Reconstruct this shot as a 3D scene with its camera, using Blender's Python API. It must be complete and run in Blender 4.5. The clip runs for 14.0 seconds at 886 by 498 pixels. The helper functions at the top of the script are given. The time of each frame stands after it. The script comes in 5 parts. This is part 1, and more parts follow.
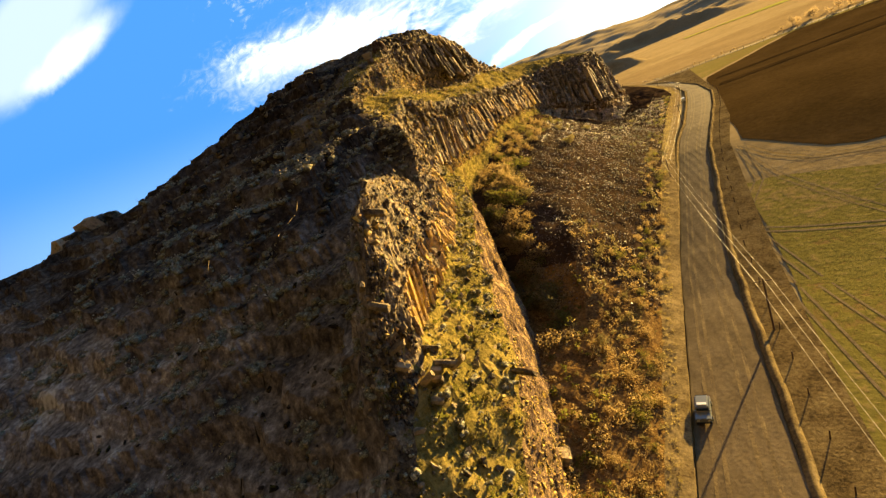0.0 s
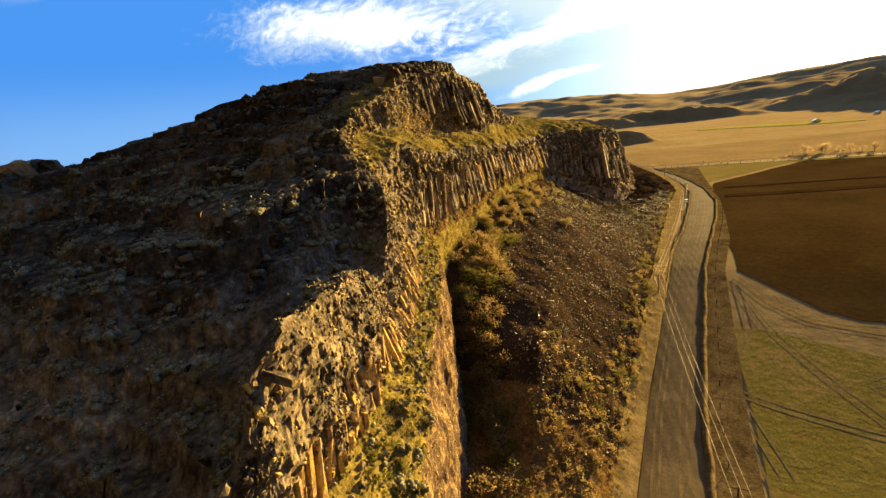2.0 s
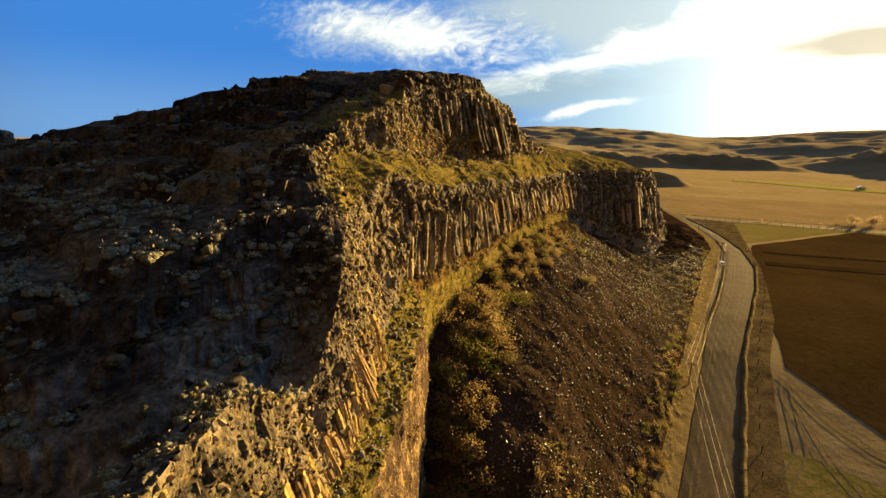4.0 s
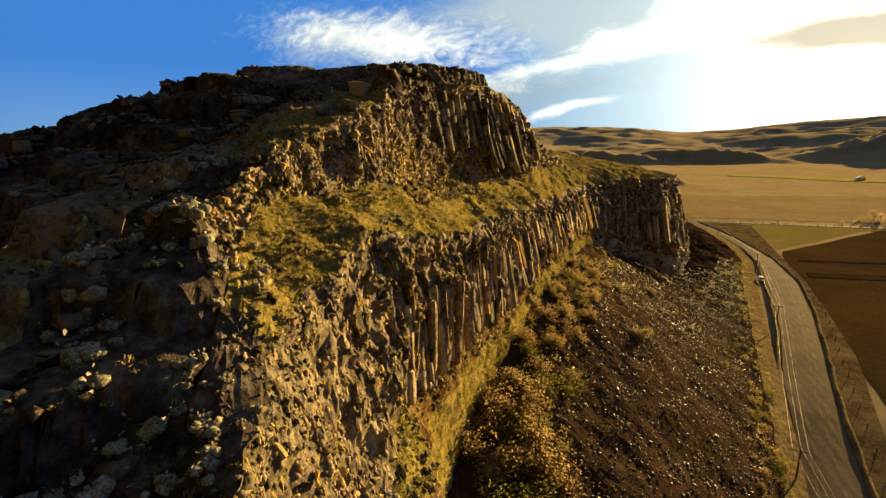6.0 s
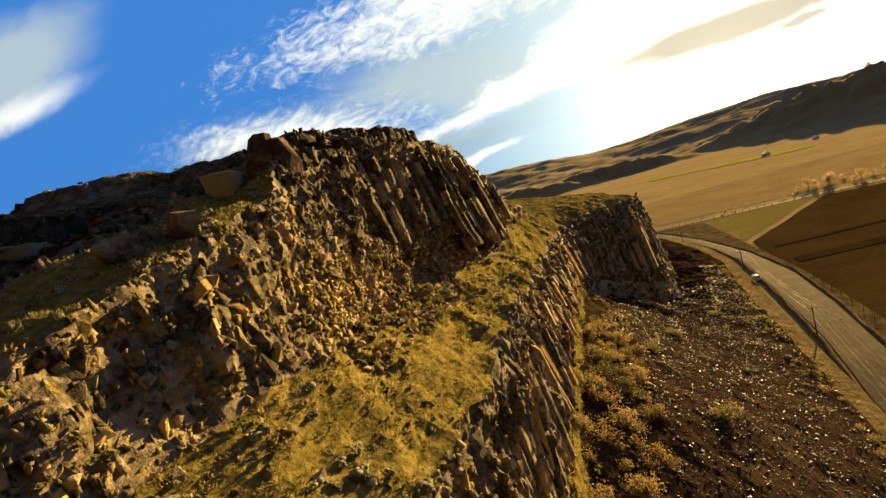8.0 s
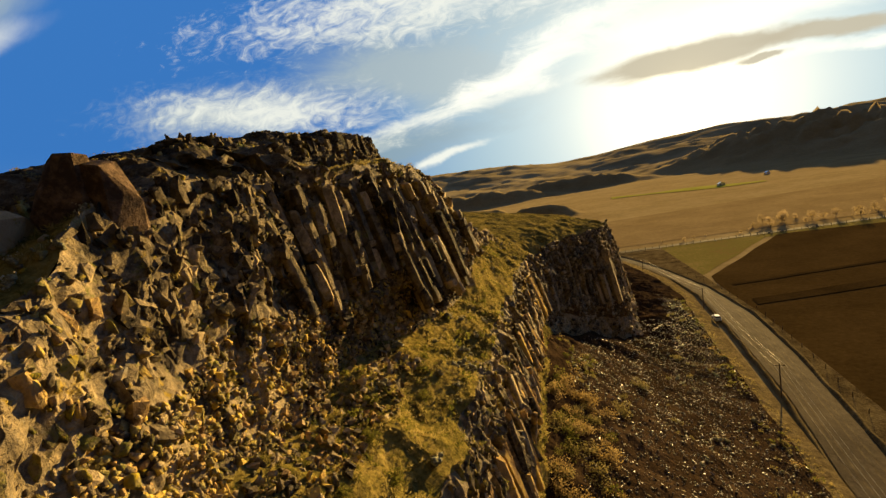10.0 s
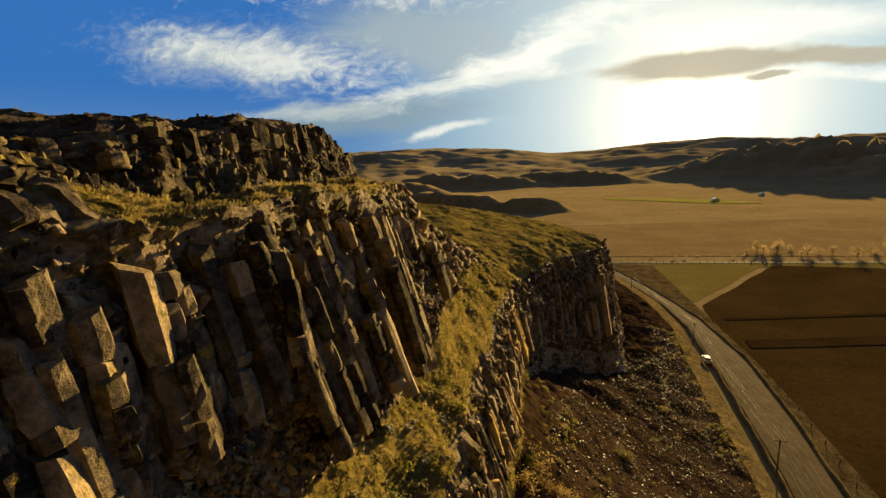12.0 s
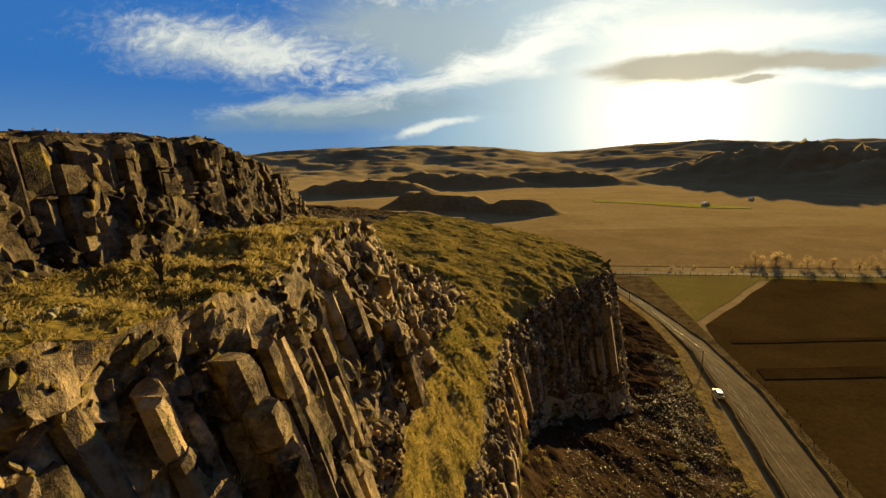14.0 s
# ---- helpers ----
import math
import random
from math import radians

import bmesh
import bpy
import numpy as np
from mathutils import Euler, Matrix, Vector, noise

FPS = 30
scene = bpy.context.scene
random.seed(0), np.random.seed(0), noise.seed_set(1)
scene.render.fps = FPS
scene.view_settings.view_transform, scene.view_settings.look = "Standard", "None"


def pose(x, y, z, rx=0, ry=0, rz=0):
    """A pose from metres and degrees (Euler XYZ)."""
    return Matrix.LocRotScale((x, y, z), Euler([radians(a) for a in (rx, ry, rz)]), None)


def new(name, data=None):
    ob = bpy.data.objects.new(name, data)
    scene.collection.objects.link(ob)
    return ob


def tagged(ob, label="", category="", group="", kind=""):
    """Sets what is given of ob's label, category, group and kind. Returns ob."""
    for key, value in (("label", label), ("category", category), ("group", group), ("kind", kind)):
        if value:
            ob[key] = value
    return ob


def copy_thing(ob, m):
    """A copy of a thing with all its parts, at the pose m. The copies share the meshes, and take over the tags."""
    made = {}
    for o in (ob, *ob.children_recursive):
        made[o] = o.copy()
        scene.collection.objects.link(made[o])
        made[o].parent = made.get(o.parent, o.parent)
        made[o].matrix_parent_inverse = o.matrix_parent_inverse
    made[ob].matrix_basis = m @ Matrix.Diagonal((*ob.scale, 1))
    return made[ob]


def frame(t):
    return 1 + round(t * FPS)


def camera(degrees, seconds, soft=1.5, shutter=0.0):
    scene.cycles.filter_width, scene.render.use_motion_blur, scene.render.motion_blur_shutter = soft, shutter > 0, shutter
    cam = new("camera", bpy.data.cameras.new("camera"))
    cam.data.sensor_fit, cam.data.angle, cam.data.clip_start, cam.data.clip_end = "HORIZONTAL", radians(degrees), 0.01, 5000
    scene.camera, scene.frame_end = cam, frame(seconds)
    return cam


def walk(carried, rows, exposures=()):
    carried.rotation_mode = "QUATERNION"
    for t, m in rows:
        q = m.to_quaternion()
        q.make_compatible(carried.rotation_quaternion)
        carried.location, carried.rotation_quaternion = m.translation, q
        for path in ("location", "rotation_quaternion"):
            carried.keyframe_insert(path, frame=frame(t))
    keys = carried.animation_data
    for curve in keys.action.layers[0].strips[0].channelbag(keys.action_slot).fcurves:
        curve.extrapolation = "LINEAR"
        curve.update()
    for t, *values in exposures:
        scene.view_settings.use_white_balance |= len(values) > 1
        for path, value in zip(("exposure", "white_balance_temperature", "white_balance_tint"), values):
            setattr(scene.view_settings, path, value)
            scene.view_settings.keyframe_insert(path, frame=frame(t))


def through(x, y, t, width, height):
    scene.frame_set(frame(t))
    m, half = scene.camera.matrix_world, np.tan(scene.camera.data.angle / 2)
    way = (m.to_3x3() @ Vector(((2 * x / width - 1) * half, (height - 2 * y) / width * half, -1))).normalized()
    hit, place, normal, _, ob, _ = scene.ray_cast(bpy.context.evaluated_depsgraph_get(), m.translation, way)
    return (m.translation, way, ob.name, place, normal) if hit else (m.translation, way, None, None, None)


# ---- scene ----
cam = camera(85.8, 14.0, 1.4)
PATH = [
    (0, 11.28, 28.40, 40.38, 73.82, 21.95, 25.22),
    (0.5, 10.10, 31.56, 43.40, 73.95, 18.43, 24.99),
    (1, 9.30, 35.09, 45.64, 74.33, 14.22, 25.13),
    (1.5, 8.49, 39.15, 47.39, 74.82, 10.15, 25.35),
    (2, 7.84, 43.51, 48.65, 75.46, 5.86, 26.47),
    (2.5, 7.10, 48.16, 49.61, 75.92, 2.49, 28.11),
    (3, 6.16, 52.96, 50.33, 76.52, 0.28, 29.40),
    (5.5, -12.45, 84.45, 52.63, 77.00, -2.17, 30.06),
    (6, -17.28, 90.90, 53.16, 77.49, 0.78, 28.13),
    (6.5, -21.86, 97.26, 53.51, 78.58, 4.34, 25.87),
    (7, -25.63, 103.29, 53.96, 80.20, 6.84, 23.94),
    (7.5, -29.01, 109.28, 54.54, 82.03, 10.15, 21.88),
    (8, -31.61, 115.15, 55.11, 84.10, 14.89, 19.60),
    (10.5, -34.95, 132.64, 60.52, 81.82, 6.46, 13.63),
    (11, -35.49, 137.49, 61.84, 80.48, 2.75, 14.28),
    (11.5, -36.31, 142.52, 63.02, 79.96, 1.66, 14.76),
    (12, -37.29, 147.72, 64.08, 79.56, 1.39, 14.44),
    (12.5, -38.02, 152.16, 64.89, 79.44, 1.56, 14.06),
    (13, -38.83, 156.85, 65.57, 79.24, 1.26, 14.22),
    (13.5, -39.82, 161.66, 66.22, 79.08, 0.69, 14.03),
    (14, -40.81, 166.38, 66.69, 79.19, 0.37, 13.08),
]
walk(cam, [(t, pose(x, y, z, rx, ry, rz)) for t, x, y, z, rx, ry, rz in PATH],
     [(0.0, 2.45, 8900, 5), (1.5, 2.25, 8800, 5), (3.0, 1.9, 8600, 5), (6.0, 1.7, 8600, 5), (8.0, 1.7, 8700, 5), (11.0, 1.2, 8500, 5), (14.0, 1.2, 8300, 4)])

# ---- light: low evening sun ahead, broken cloud ----
SUN_AZ, SUN_EL = 20.0, 8.5        # degrees from +y towards +x, degrees above level


def node(tree, kind, **values):
    n = tree.nodes.new(kind)
    for key, value in values.items():
        if key in n.inputs:
            n.inputs[key].default_value = value
    return n


def link(tree, a, b):
    tree.links.new(a, b)


world = bpy.data.worlds.new("sky")
scene.world = world
world.use_nodes = True
wt = world.node_tree
wt.nodes.clear()
sky = wt.nodes.new("ShaderNodeTexSky")
sky.sky_type = "NISHITA"
sky.sun_disc = False
sky.sun_elevation = radians(SUN_EL)
sky.sun_rotation = radians(SUN_AZ)
sky.air_density, sky.dust_density, sky.ozone_density = 1.0, 1.2, 4.0
hue = node(wt, "ShaderNodeHueSaturation", Saturation=0.95, Value=1.0)
link(wt, sky.outputs[0], hue.inputs["Color"])
tint = wt.nodes.new("ShaderNodeVectorMath")
tint.operation = "MULTIPLY"
tint.inputs[1].default_value = (0.85, 0.95, 1.15)
link(wt, hue.outputs[0], tint.inputs[0])


def wmath(op, a, b=None, c=None):
    n = wt.nodes.new("ShaderNodeMath")
    n.operation = op
    for k, v in enumerate((a, b, c)):
        if v is None:
            continue
        if isinstance(v, (int, float)):
            n.inputs[k].default_value = v
        else:
            link(wt, v, n.inputs[k])
    return n.outputs[0]


# clouds: the direction flattened to x / y and z / y, stirred by noise
tc = wt.nodes.new("ShaderNodeTexCoord")
sep = wt.nodes.new("ShaderNodeSeparateXYZ")
link(wt, tc.outputs["Generated"], sep.inputs[0])
ahead = wmath("MAXIMUM", sep.outputs[1], 0.08)
flat = wt.nodes.new("ShaderNodeCombineXYZ")
link(wt, wmath("DIVIDE", sep.outputs[0], ahead), flat.inputs[0])
link(wt, wmath("DIVIDE", sep.outputs[2], ahead), flat.inputs[1])


def sky_noise(scale, squeeze, turn, detail, rough, distortion):
    m = node(wt, "ShaderNodeMapping", Rotation=(0.0, 0.0, turn), Scale=(1.0, squeeze, 1.0))
    link(wt, flat.outputs[0], m.inputs["Vector"])
    n = node(wt, "ShaderNodeTexNoise", Scale=scale, Detail=detail, Roughness=rough, Distortion=distortion)
    link(wt, m.outputs[0], n.inputs["Vector"])
    return n


stir = sky_noise(3.2, 2.2, 0.0, 6.0, 0.6, 0.4)           # bends the outlines
wisp = sky_noise(6.0, 3.2, 0.15, 10.0, 0.66, 0.8)        # torn edges
ripple = sky_noise(17.0, 1.9, -0.5, 6.0, 0.62, 1.6)      # mackerel ripples
push = wt.nodes.new("ShaderNodeVectorMath")
push.operation = "MULTIPLY_ADD"
push.inputs[1].default_value = (0.22, 0.07, 0.0)
link(wt, stir.outputs["Color"], push.inputs[0])
shift = wt.nodes.new("ShaderNodeVectorMath")
shift.operation = "SUBTRACT"
shift.inputs[1].default_value = (0.11, 0.035, 0.0)
link(wt, flat.outputs[0], shift.inputs[0])
link(wt, shift.outputs[0], push.inputs[2])


def cloud(u, v, a, b, turn, width, amount, torn, rippled=0.0, bent=True):
    """Share of each direction that a cloud with the given middle, half-lengths and turn covers; torn, rippled: how far noise eats its edge."""
    m = wt.nodes.new("ShaderNodeMapping")
    m.vector_type = "TEXTURE"
    m.inputs["Location"].default_value = (u, v, 0)
    m.inputs["Rotation"].default_value = (0, 0, turn)
    m.inputs["Scale"].default_value = (a, b, 1)
    link(wt, push.outputs[0] if bent else flat.outputs[0], m.inputs["Vector"])
    d = wt.nodes.new("ShaderNodeVectorMath")
    d.operation = "LENGTH"
    link(wt, m.outputs[0], d.inputs[0])
    value = wmath("SUBTRACT", 1.0, d.outputs["Value"])
    if torn:
        value = wmath("ADD", value, wmath("MULTIPLY_ADD", wisp.outputs["Fac"], 4.0 * torn, -2.1 * torn))
    if rippled:
        value = wmath("ADD", value, wmath("MULTIPLY_ADD", ripple.outputs["Fac"], 4.0 * rippled, -2.1 * rippled))
    r = wt.nodes.new("ShaderNodeMapRange")
    r.interpolation_type = "SMOOTHSTEP"
    r.inputs["From Min"].default_value, r.inputs["From Max"].default_value = 0.0, width
    r.inputs["To Min"].default_value, r.inputs["To Max"].default_value = 0.0, amount
    link(wt, value, r.inputs["Value"])
    return r.outputs[0]


def layer(below, mask, colour):
    mix = wt.nodes.new("ShaderNodeMix")
    mix.data_type = "RGBA"
    link(wt, wmath("MINIMUM", wmath("MAXIMUM", mask, 0.0), 1.0), mix.inputs["Factor"])
    link(wt, below, mix.inputs[6])
    mix.inputs[7].default_value = (*(c * LIGHT for c in colour), 1)
    return mix.outputs[2]


LIGHT = 8.7                                          # the sky is dimmed by 14 below
WHITE, PALE, GREY, BLUE, WARM = (0.52, 0.59, 0.68), (0.34, 0.42, 0.51), (0.22, 0.31, 0.43), (0.14, 0.235, 0.36), (0.34, 0.335, 0.315)


def towards(az, el):
    """Cosine of the angle between each direction and the given one."""
    d = wt.nodes.new("ShaderNodeVectorMath")
    d.operation = "DOT_PRODUCT"
    link(wt, tc.outputs["Generated"], d.inputs[0])
    d.inputs[1].default_value = (math.sin(radians(az)) * math.cos(radians(el)), math.cos(radians(az)) * math.cos(radians(el)), math.sin(radians(el)))
    return d.outputs["Value"]


def fade(value, a, b, amount):
    """Share that rises smoothly from nothing at a to amount at b."""
    r = wt.nodes.new("ShaderNodeMapRange")
    r.interpolation_type = "SMOOTHSTEP"
    r.inputs["From Min"].default_value, r.inputs["From Max"].default_value = a, b
    r.inputs["To Min"].default_value, r.inputs["To Max"].default_value = 0.0, amount
    link(wt, value, r.inputs["Value"])
    return r.outputs[0]


near_sun = towards(12.0, 4.5)
glow = wmath("MAXIMUM", near_sun, 0.0)
calm = wt.nodes.new("ShaderNodeVectorMath")             # thin cloud dulls the glare round the sun
calm.operation = "MINIMUM"
calm.inputs[1].default_value = (0.3 * LIGHT, 0.4 * LIGHT, 0.5 * LIGHT)
link(wt, tint.outputs[0], calm.inputs[0])
look_up = layer(calm.outputs[0], fade(sep.outputs[2], -2.0, -1.5, 0.94), (0.20, 0.36, 0.54))      # pale evening blue
look_up = layer(look_up, fade(near_sun, 0.985, 0.78, 0.95), (0.006, 0.105, 0.42))       # clear blue away from the sun
look_up = layer(look_up, fade(sep.outputs[2], 0.16, 0.0, 0.35), (0.16, 0.30, 0.46))      # paler towards the horizon
look_up = layer(look_up, fade(sep.outputs[2], 0.62, 0.85, 0.9), (0.085, 0.078, 0.068))     # cloud added overhead, out of view, to make the fill light neutral
look_up = layer(look_up, fade(near_sun, 0.22, -0.30, 1.0), (0.040, 0.034, 0.027))     # unseen dull evening cloud, added behind to dim and warm the fill light
look_up = layer(look_up, cloud(0.08, 0.34, 0.85, 0.16, 0.0, 1.0, 0.85, 0.25, 0.1), GREY)       # high deck
look_up = layer(look_up, cloud(-0.26, 0.235, 0.42, 0.11, -0.22, 0.7, 0.95, 0.12), GREY)      # grey veil
look_up = layer(look_up, cloud(-0.15, 0.39, 0.80, 0.11, -0.06, 0.9, 0.95, 0.30, 0.35), WHITE)   # mackerel sky
look_up = layer(look_up, cloud(-0.75, 0.250, 0.50, 0.105, -0.16, 1.0, 0.9, 0.20, 0.20), PALE)  # feather of ripples
look_up = layer(look_up, cloud(-0.64, 0.235, 0.44, 0.070, -0.22, 1.1, 0.9, 0.30, 0.35), WHITE)
look_up = layer(look_up, cloud(-0.44, 0.100, 0.46, 0.050, 0.03, 0.7, 0.9, 0.18), BLUE)   # low bank
look_up = layer(look_up, cloud(-0.52, 0.118, 0.42, 0.028, 0.02, 1.0, 0.85, 0.4, 0.15), PALE)
look_up = layer(look_up, cloud(-0.24, 0.066, 0.13, 0.013, 0.16, 0.9, 1.0, 0.35), WHITE)
look_up = layer(look_up, cloud(-0.20, 0.150, 0.36, 0.024, 0.08, 0.9, 1.0, 0.4), WHITE)
look_up = layer(look_up, cloud(-0.09, 0.190, 0.16, 0.038, 0.2, 0.9, 1.0, 0.3), (0.72, 0.77, 0.84))
look_up = layer(look_up, cloud(0.02, 0.250, 0.40, 0.055, 0.35, 1.0, 0.95, 0.45, 0.2), (0.72, 0.77, 0.84))
look_up = layer(look_up, cloud(0.32, 0.220, 0.40, 0.042, -0.03, 0.9, 1.0, 0.35), (0.72, 0.77, 0.84))
look_up = layer(look_up, cloud(0.55, 0.125, 0.30, 0.014, -0.03, 0.9, 0.9, 0.3), (0.72, 0.77, 0.84))
look_up = layer(look_up, cloud(-1.75, 0.70, 0.66, 0.17, 0.02, 0.5, 0.9, 0.0), GREY)      # smooth lens cloud
look_up = layer(look_up, cloud(-1.60, 0.585, 0.42, 0.055, 0.0, 1.0, 0.8, 0.05), WHITE)
look_up = layer(look_up, wmath("MULTIPLY", wmath("POWER", glow, 14.0), 0.5), (0.46, 0.60, 0.77))           # bright mist round the sun
look_up = layer(look_up, wmath("MULTIPLY", wmath("POWER", glow, 34.0), 0.7), (0.70, 0.77, 0.84))
look_up = layer(look_up, wmath("MULTIPLY", wmath("POWER", glow, 110.0), 0.8), (1.15, 1.12, 1.02))
look_up = layer(look_up, wmath("POWER", glow, 700.0), (2.4, 2.3, 1.9))
look_up = layer(look_up, cloud(0.22, 0.160, 0.20, 0.032, 0.04, 0.45, 0.92, 0.03), WARM)    # lens cloud above the sun
look_up = layer(look_up, cloud(0.43, 0.157, 0.16, 0.020, -0.06, 0.5, 0.9, 0.03), WARM)
look_up = layer(look_up, cloud(0.335, 0.133, 0.06, 0.009, 0.0, 0.5, 0.9, 0.0), WARM)
bg = wt.nodes.new("ShaderNodeBackground")
bg.inputs["Strength"].default_value = 1.0 / 14.0
wo = wt.nodes.new("ShaderNodeOutputWorld")
link(wt, look_up, bg.inputs["Color"])
link(wt, bg.outputs[0], wo.inputs["Surface"])

sun_data = bpy.data.lights.new("sun", "SUN")
sun_data.energy, sun_data.angle, sun_data.color = 5.0, radians(0.6), (1.0, 0.73, 0.34)
sun = new("sun", sun_data)
sun_from = Vector((math.sin(radians(SUN_AZ)) * math.cos(radians(SUN_EL)), math.cos(radians(SUN_AZ)) * math.cos(radians(SUN_EL)), math.sin(radians(SUN_EL))))
sun.rotation_mode = "QUATERNION"
sun.rotation_quaternion = sun_from.to_track_quat("Z", "Y")
sun.location = (60, 300, 200)


# ---- materials ----
def material(name, colours, scale=0.3, rough=0.95, bump=0.3, fine=6.0, islands=False, spec=0.0):
    """Ground and rock: a coarse and a fine noise run through a ramp of colours, with relief."""
    m = bpy.data.materials.new(name)
    m.use_nodes = True
    t = m.node_tree
    b = t.nodes["Principled BSDF"]
    b.inputs["Roughness"].default_value = rough
    b.inputs["Specular IOR Level"].default_value = spec
    big = node(t, "ShaderNodeTexNoise", Scale=scale, Detail=8.0, Roughness=0.65)
    small = node(t, "ShaderNodeTexNoise", Scale=scale * fine, Detail=6.0, Roughness=0.7)
    where = t.nodes.new("ShaderNodeNewGeometry")
    link(t, where.outputs["Position"], big.inputs["Vector"])
    link(t, where.outputs["Position"], small.inputs["Vector"])
    mix = t.nodes.new("ShaderNodeMath")
    mix.operation = "ADD"
    half = t.nodes.new("ShaderNodeMath")
    half.operation = "MULTIPLY_ADD"
    half.inputs[1].default_value, half.inputs[2].default_value = 0.9, -0.45
    link(t, small.outputs["Fac"], half.inputs[0])
    link(t, big.outputs["Fac"], mix.inputs[0])
    link(t, half.outputs[0], mix.inputs[1])
    last = mix
    if islands:
        info = t.nodes.new("ShaderNodeNewGeometry")
        var = t.nodes.new("ShaderNodeMath")
        var.operation = "MULTIPLY_ADD"
        var.inputs[1].default_value, var.inputs[2].default_value = 0.45, -0.22
        link(t, info.outputs["Random Per Island"], var.inputs[0])
        obj = t.nodes.new("ShaderNodeObjectInfo")
        var2 = t.nodes.new("ShaderNodeMath")
        var2.operation = "MULTIPLY_ADD"
        var2.inputs[1].default_value, var2.inputs[2].default_value = 0.3, -0.15
        link(t, obj.outputs["Random"], var2.inputs[0])
        s1 = t.nodes.new("ShaderNodeMath")
        s2 = t.nodes.new("ShaderNodeMath")
        link(t, var.outputs[0], s1.inputs[0])
        link(t, var2.outputs[0], s1.inputs[1])
        link(t, s1.outputs[0], s2.inputs[0])
        link(t, mix.outputs[0], s2.inputs[1])
        last = s2
    ramp = t.nodes.new("ShaderNodeValToRGB")
    stops = np.linspace(0.28, 0.72, len(colours))
    while len(ramp.color_ramp.elements) < len(colours):
        ramp.color_ramp.elements.new(0.5)
    for e, p, c in zip(ramp.color_ramp.elements, stops, colours):
        e.position, e.color = float(p), (*c, 1)
    link(t, last.outputs[0], ramp.inputs["Fac"])
    link(t, ramp.outputs["Color"], b.inputs["Base Color"])
    bp = node(t, "ShaderNodeBump", Strength=bump, Distance=0.6 / max(scale * fine, 0.2))
    link(t, small.outputs["Fac"], bp.inputs["Height"])
    if islands:
        crack = node(t, "ShaderNodeTexVoronoi", Scale=scale * fine * 2.6)
        crack.feature = "DISTANCE_TO_EDGE"
        edge = node(t, "ShaderNodeMapRange")
        edge.inputs["From Max"].default_value = 0.12
        chips = node(t, "ShaderNodeBump", Strength=0.35, Distance=0.06)
        link(t, where.outputs["Position"], crack.inputs["Vector"])
        link(t, crack.outputs["Distance"], edge.inputs["Value"])
        link(t, edge.outputs[0], chips.inputs["Height"])
        link(t, chips.outputs["Normal"], bp.inputs["Normal"])
    link(t, bp.outputs["Normal"], b.inputs["Normal"])
    return m


ROCK = material("basalt", [(0.0258, 0.0206, 0.0146), (0.103, 0.0792, 0.0516), (0.232, 0.177, 0.108), (0.397, 0.297, 0.173)], 0.35, 0.8, 0.9, 5.0, True, 0.06)
OCHRE = material("ochre_basalt", [(0.0857, 0.0571, 0.0381), (0.266, 0.176, 0.0952), (0.438, 0.286, 0.124), (0.533, 0.381, 0.114)], 0.4, 0.9, 0.9, 5.0, True)
LICHEN = material("lichen_basalt", [(0.0359, 0.0305, 0.0198), (0.107, 0.0879, 0.0494), (0.198, 0.161, 0.0763), (0.323, 0.26, 0.107)], 0.5, 0.9, 0.9, 5.0, True)
RED_ROCK = material("reddish_basalt", [(0.05, 0.033, 0.022), (0.15, 0.097, 0.062), (0.27, 0.18, 0.115)], 0.5, 0.85, 0.8, 5.0, True, 0.04)
# darker copy of the basalt, for dark rock and for shade put into colour
DARK_SHADED_ROCK = material("dark_shaded_basalt", [(0.016, 0.013, 0.010), (0.05, 0.039, 0.027), (0.11, 0.085, 0.055), (0.19, 0.15, 0.095)], 0.4, 0.85, 0.9, 5.0, True, 0.05)
SCREE = material("scree", [(0.017, 0.011, 0.00646), (0.034, 0.0214, 0.0123), (0.0638, 0.0404, 0.0233)], 0.12, 0.85, 0.6, 18.0, False, 0.0)
SCREE_STONE = material("scree_stone", [(0.0277, 0.0182, 0.0107), (0.0692, 0.045, 0.0258), (0.151, 0.0985, 0.0553)], 0.9, 0.42, 0.6, 6.0, True, 0.5)
GRASS = material("dry_grass", [(0.0451, 0.0386, 0.0123), (0.124, 0.0986, 0.0279), (0.213, 0.159, 0.0474), (0.282, 0.204, 0.0724)], 0.25, 0.95, 0.9, 9.0)
SLOPE = material("sage_slope", [(0.0427, 0.0342, 0.0286), (0.13, 0.103, 0.078), (0.292, 0.236, 0.181), (0.609, 0.541, 0.416)], 0.06, 0.95, 0.9, 15.0)
BRUSH = material("brush_ground", [(0.044, 0.0264, 0.0106), (0.123, 0.0704, 0.0264), (0.211, 0.132, 0.0484)], 0.3, 0.95, 0.9, 8.0)
VERGE = material("verge_grass", [(0.0734, 0.049, 0.0245), (0.155, 0.114, 0.053), (0.245, 0.18, 0.0898)], 0.5, 0.95, 0.5, 6.0)
VALLEY = material("valley_and_hills", [(0.167, 0.123, 0.0616), (0.235, 0.175, 0.088), (0.29, 0.226, 0.123)], 0.012, 0.95, 0.12, 14.0, False, 0.0)
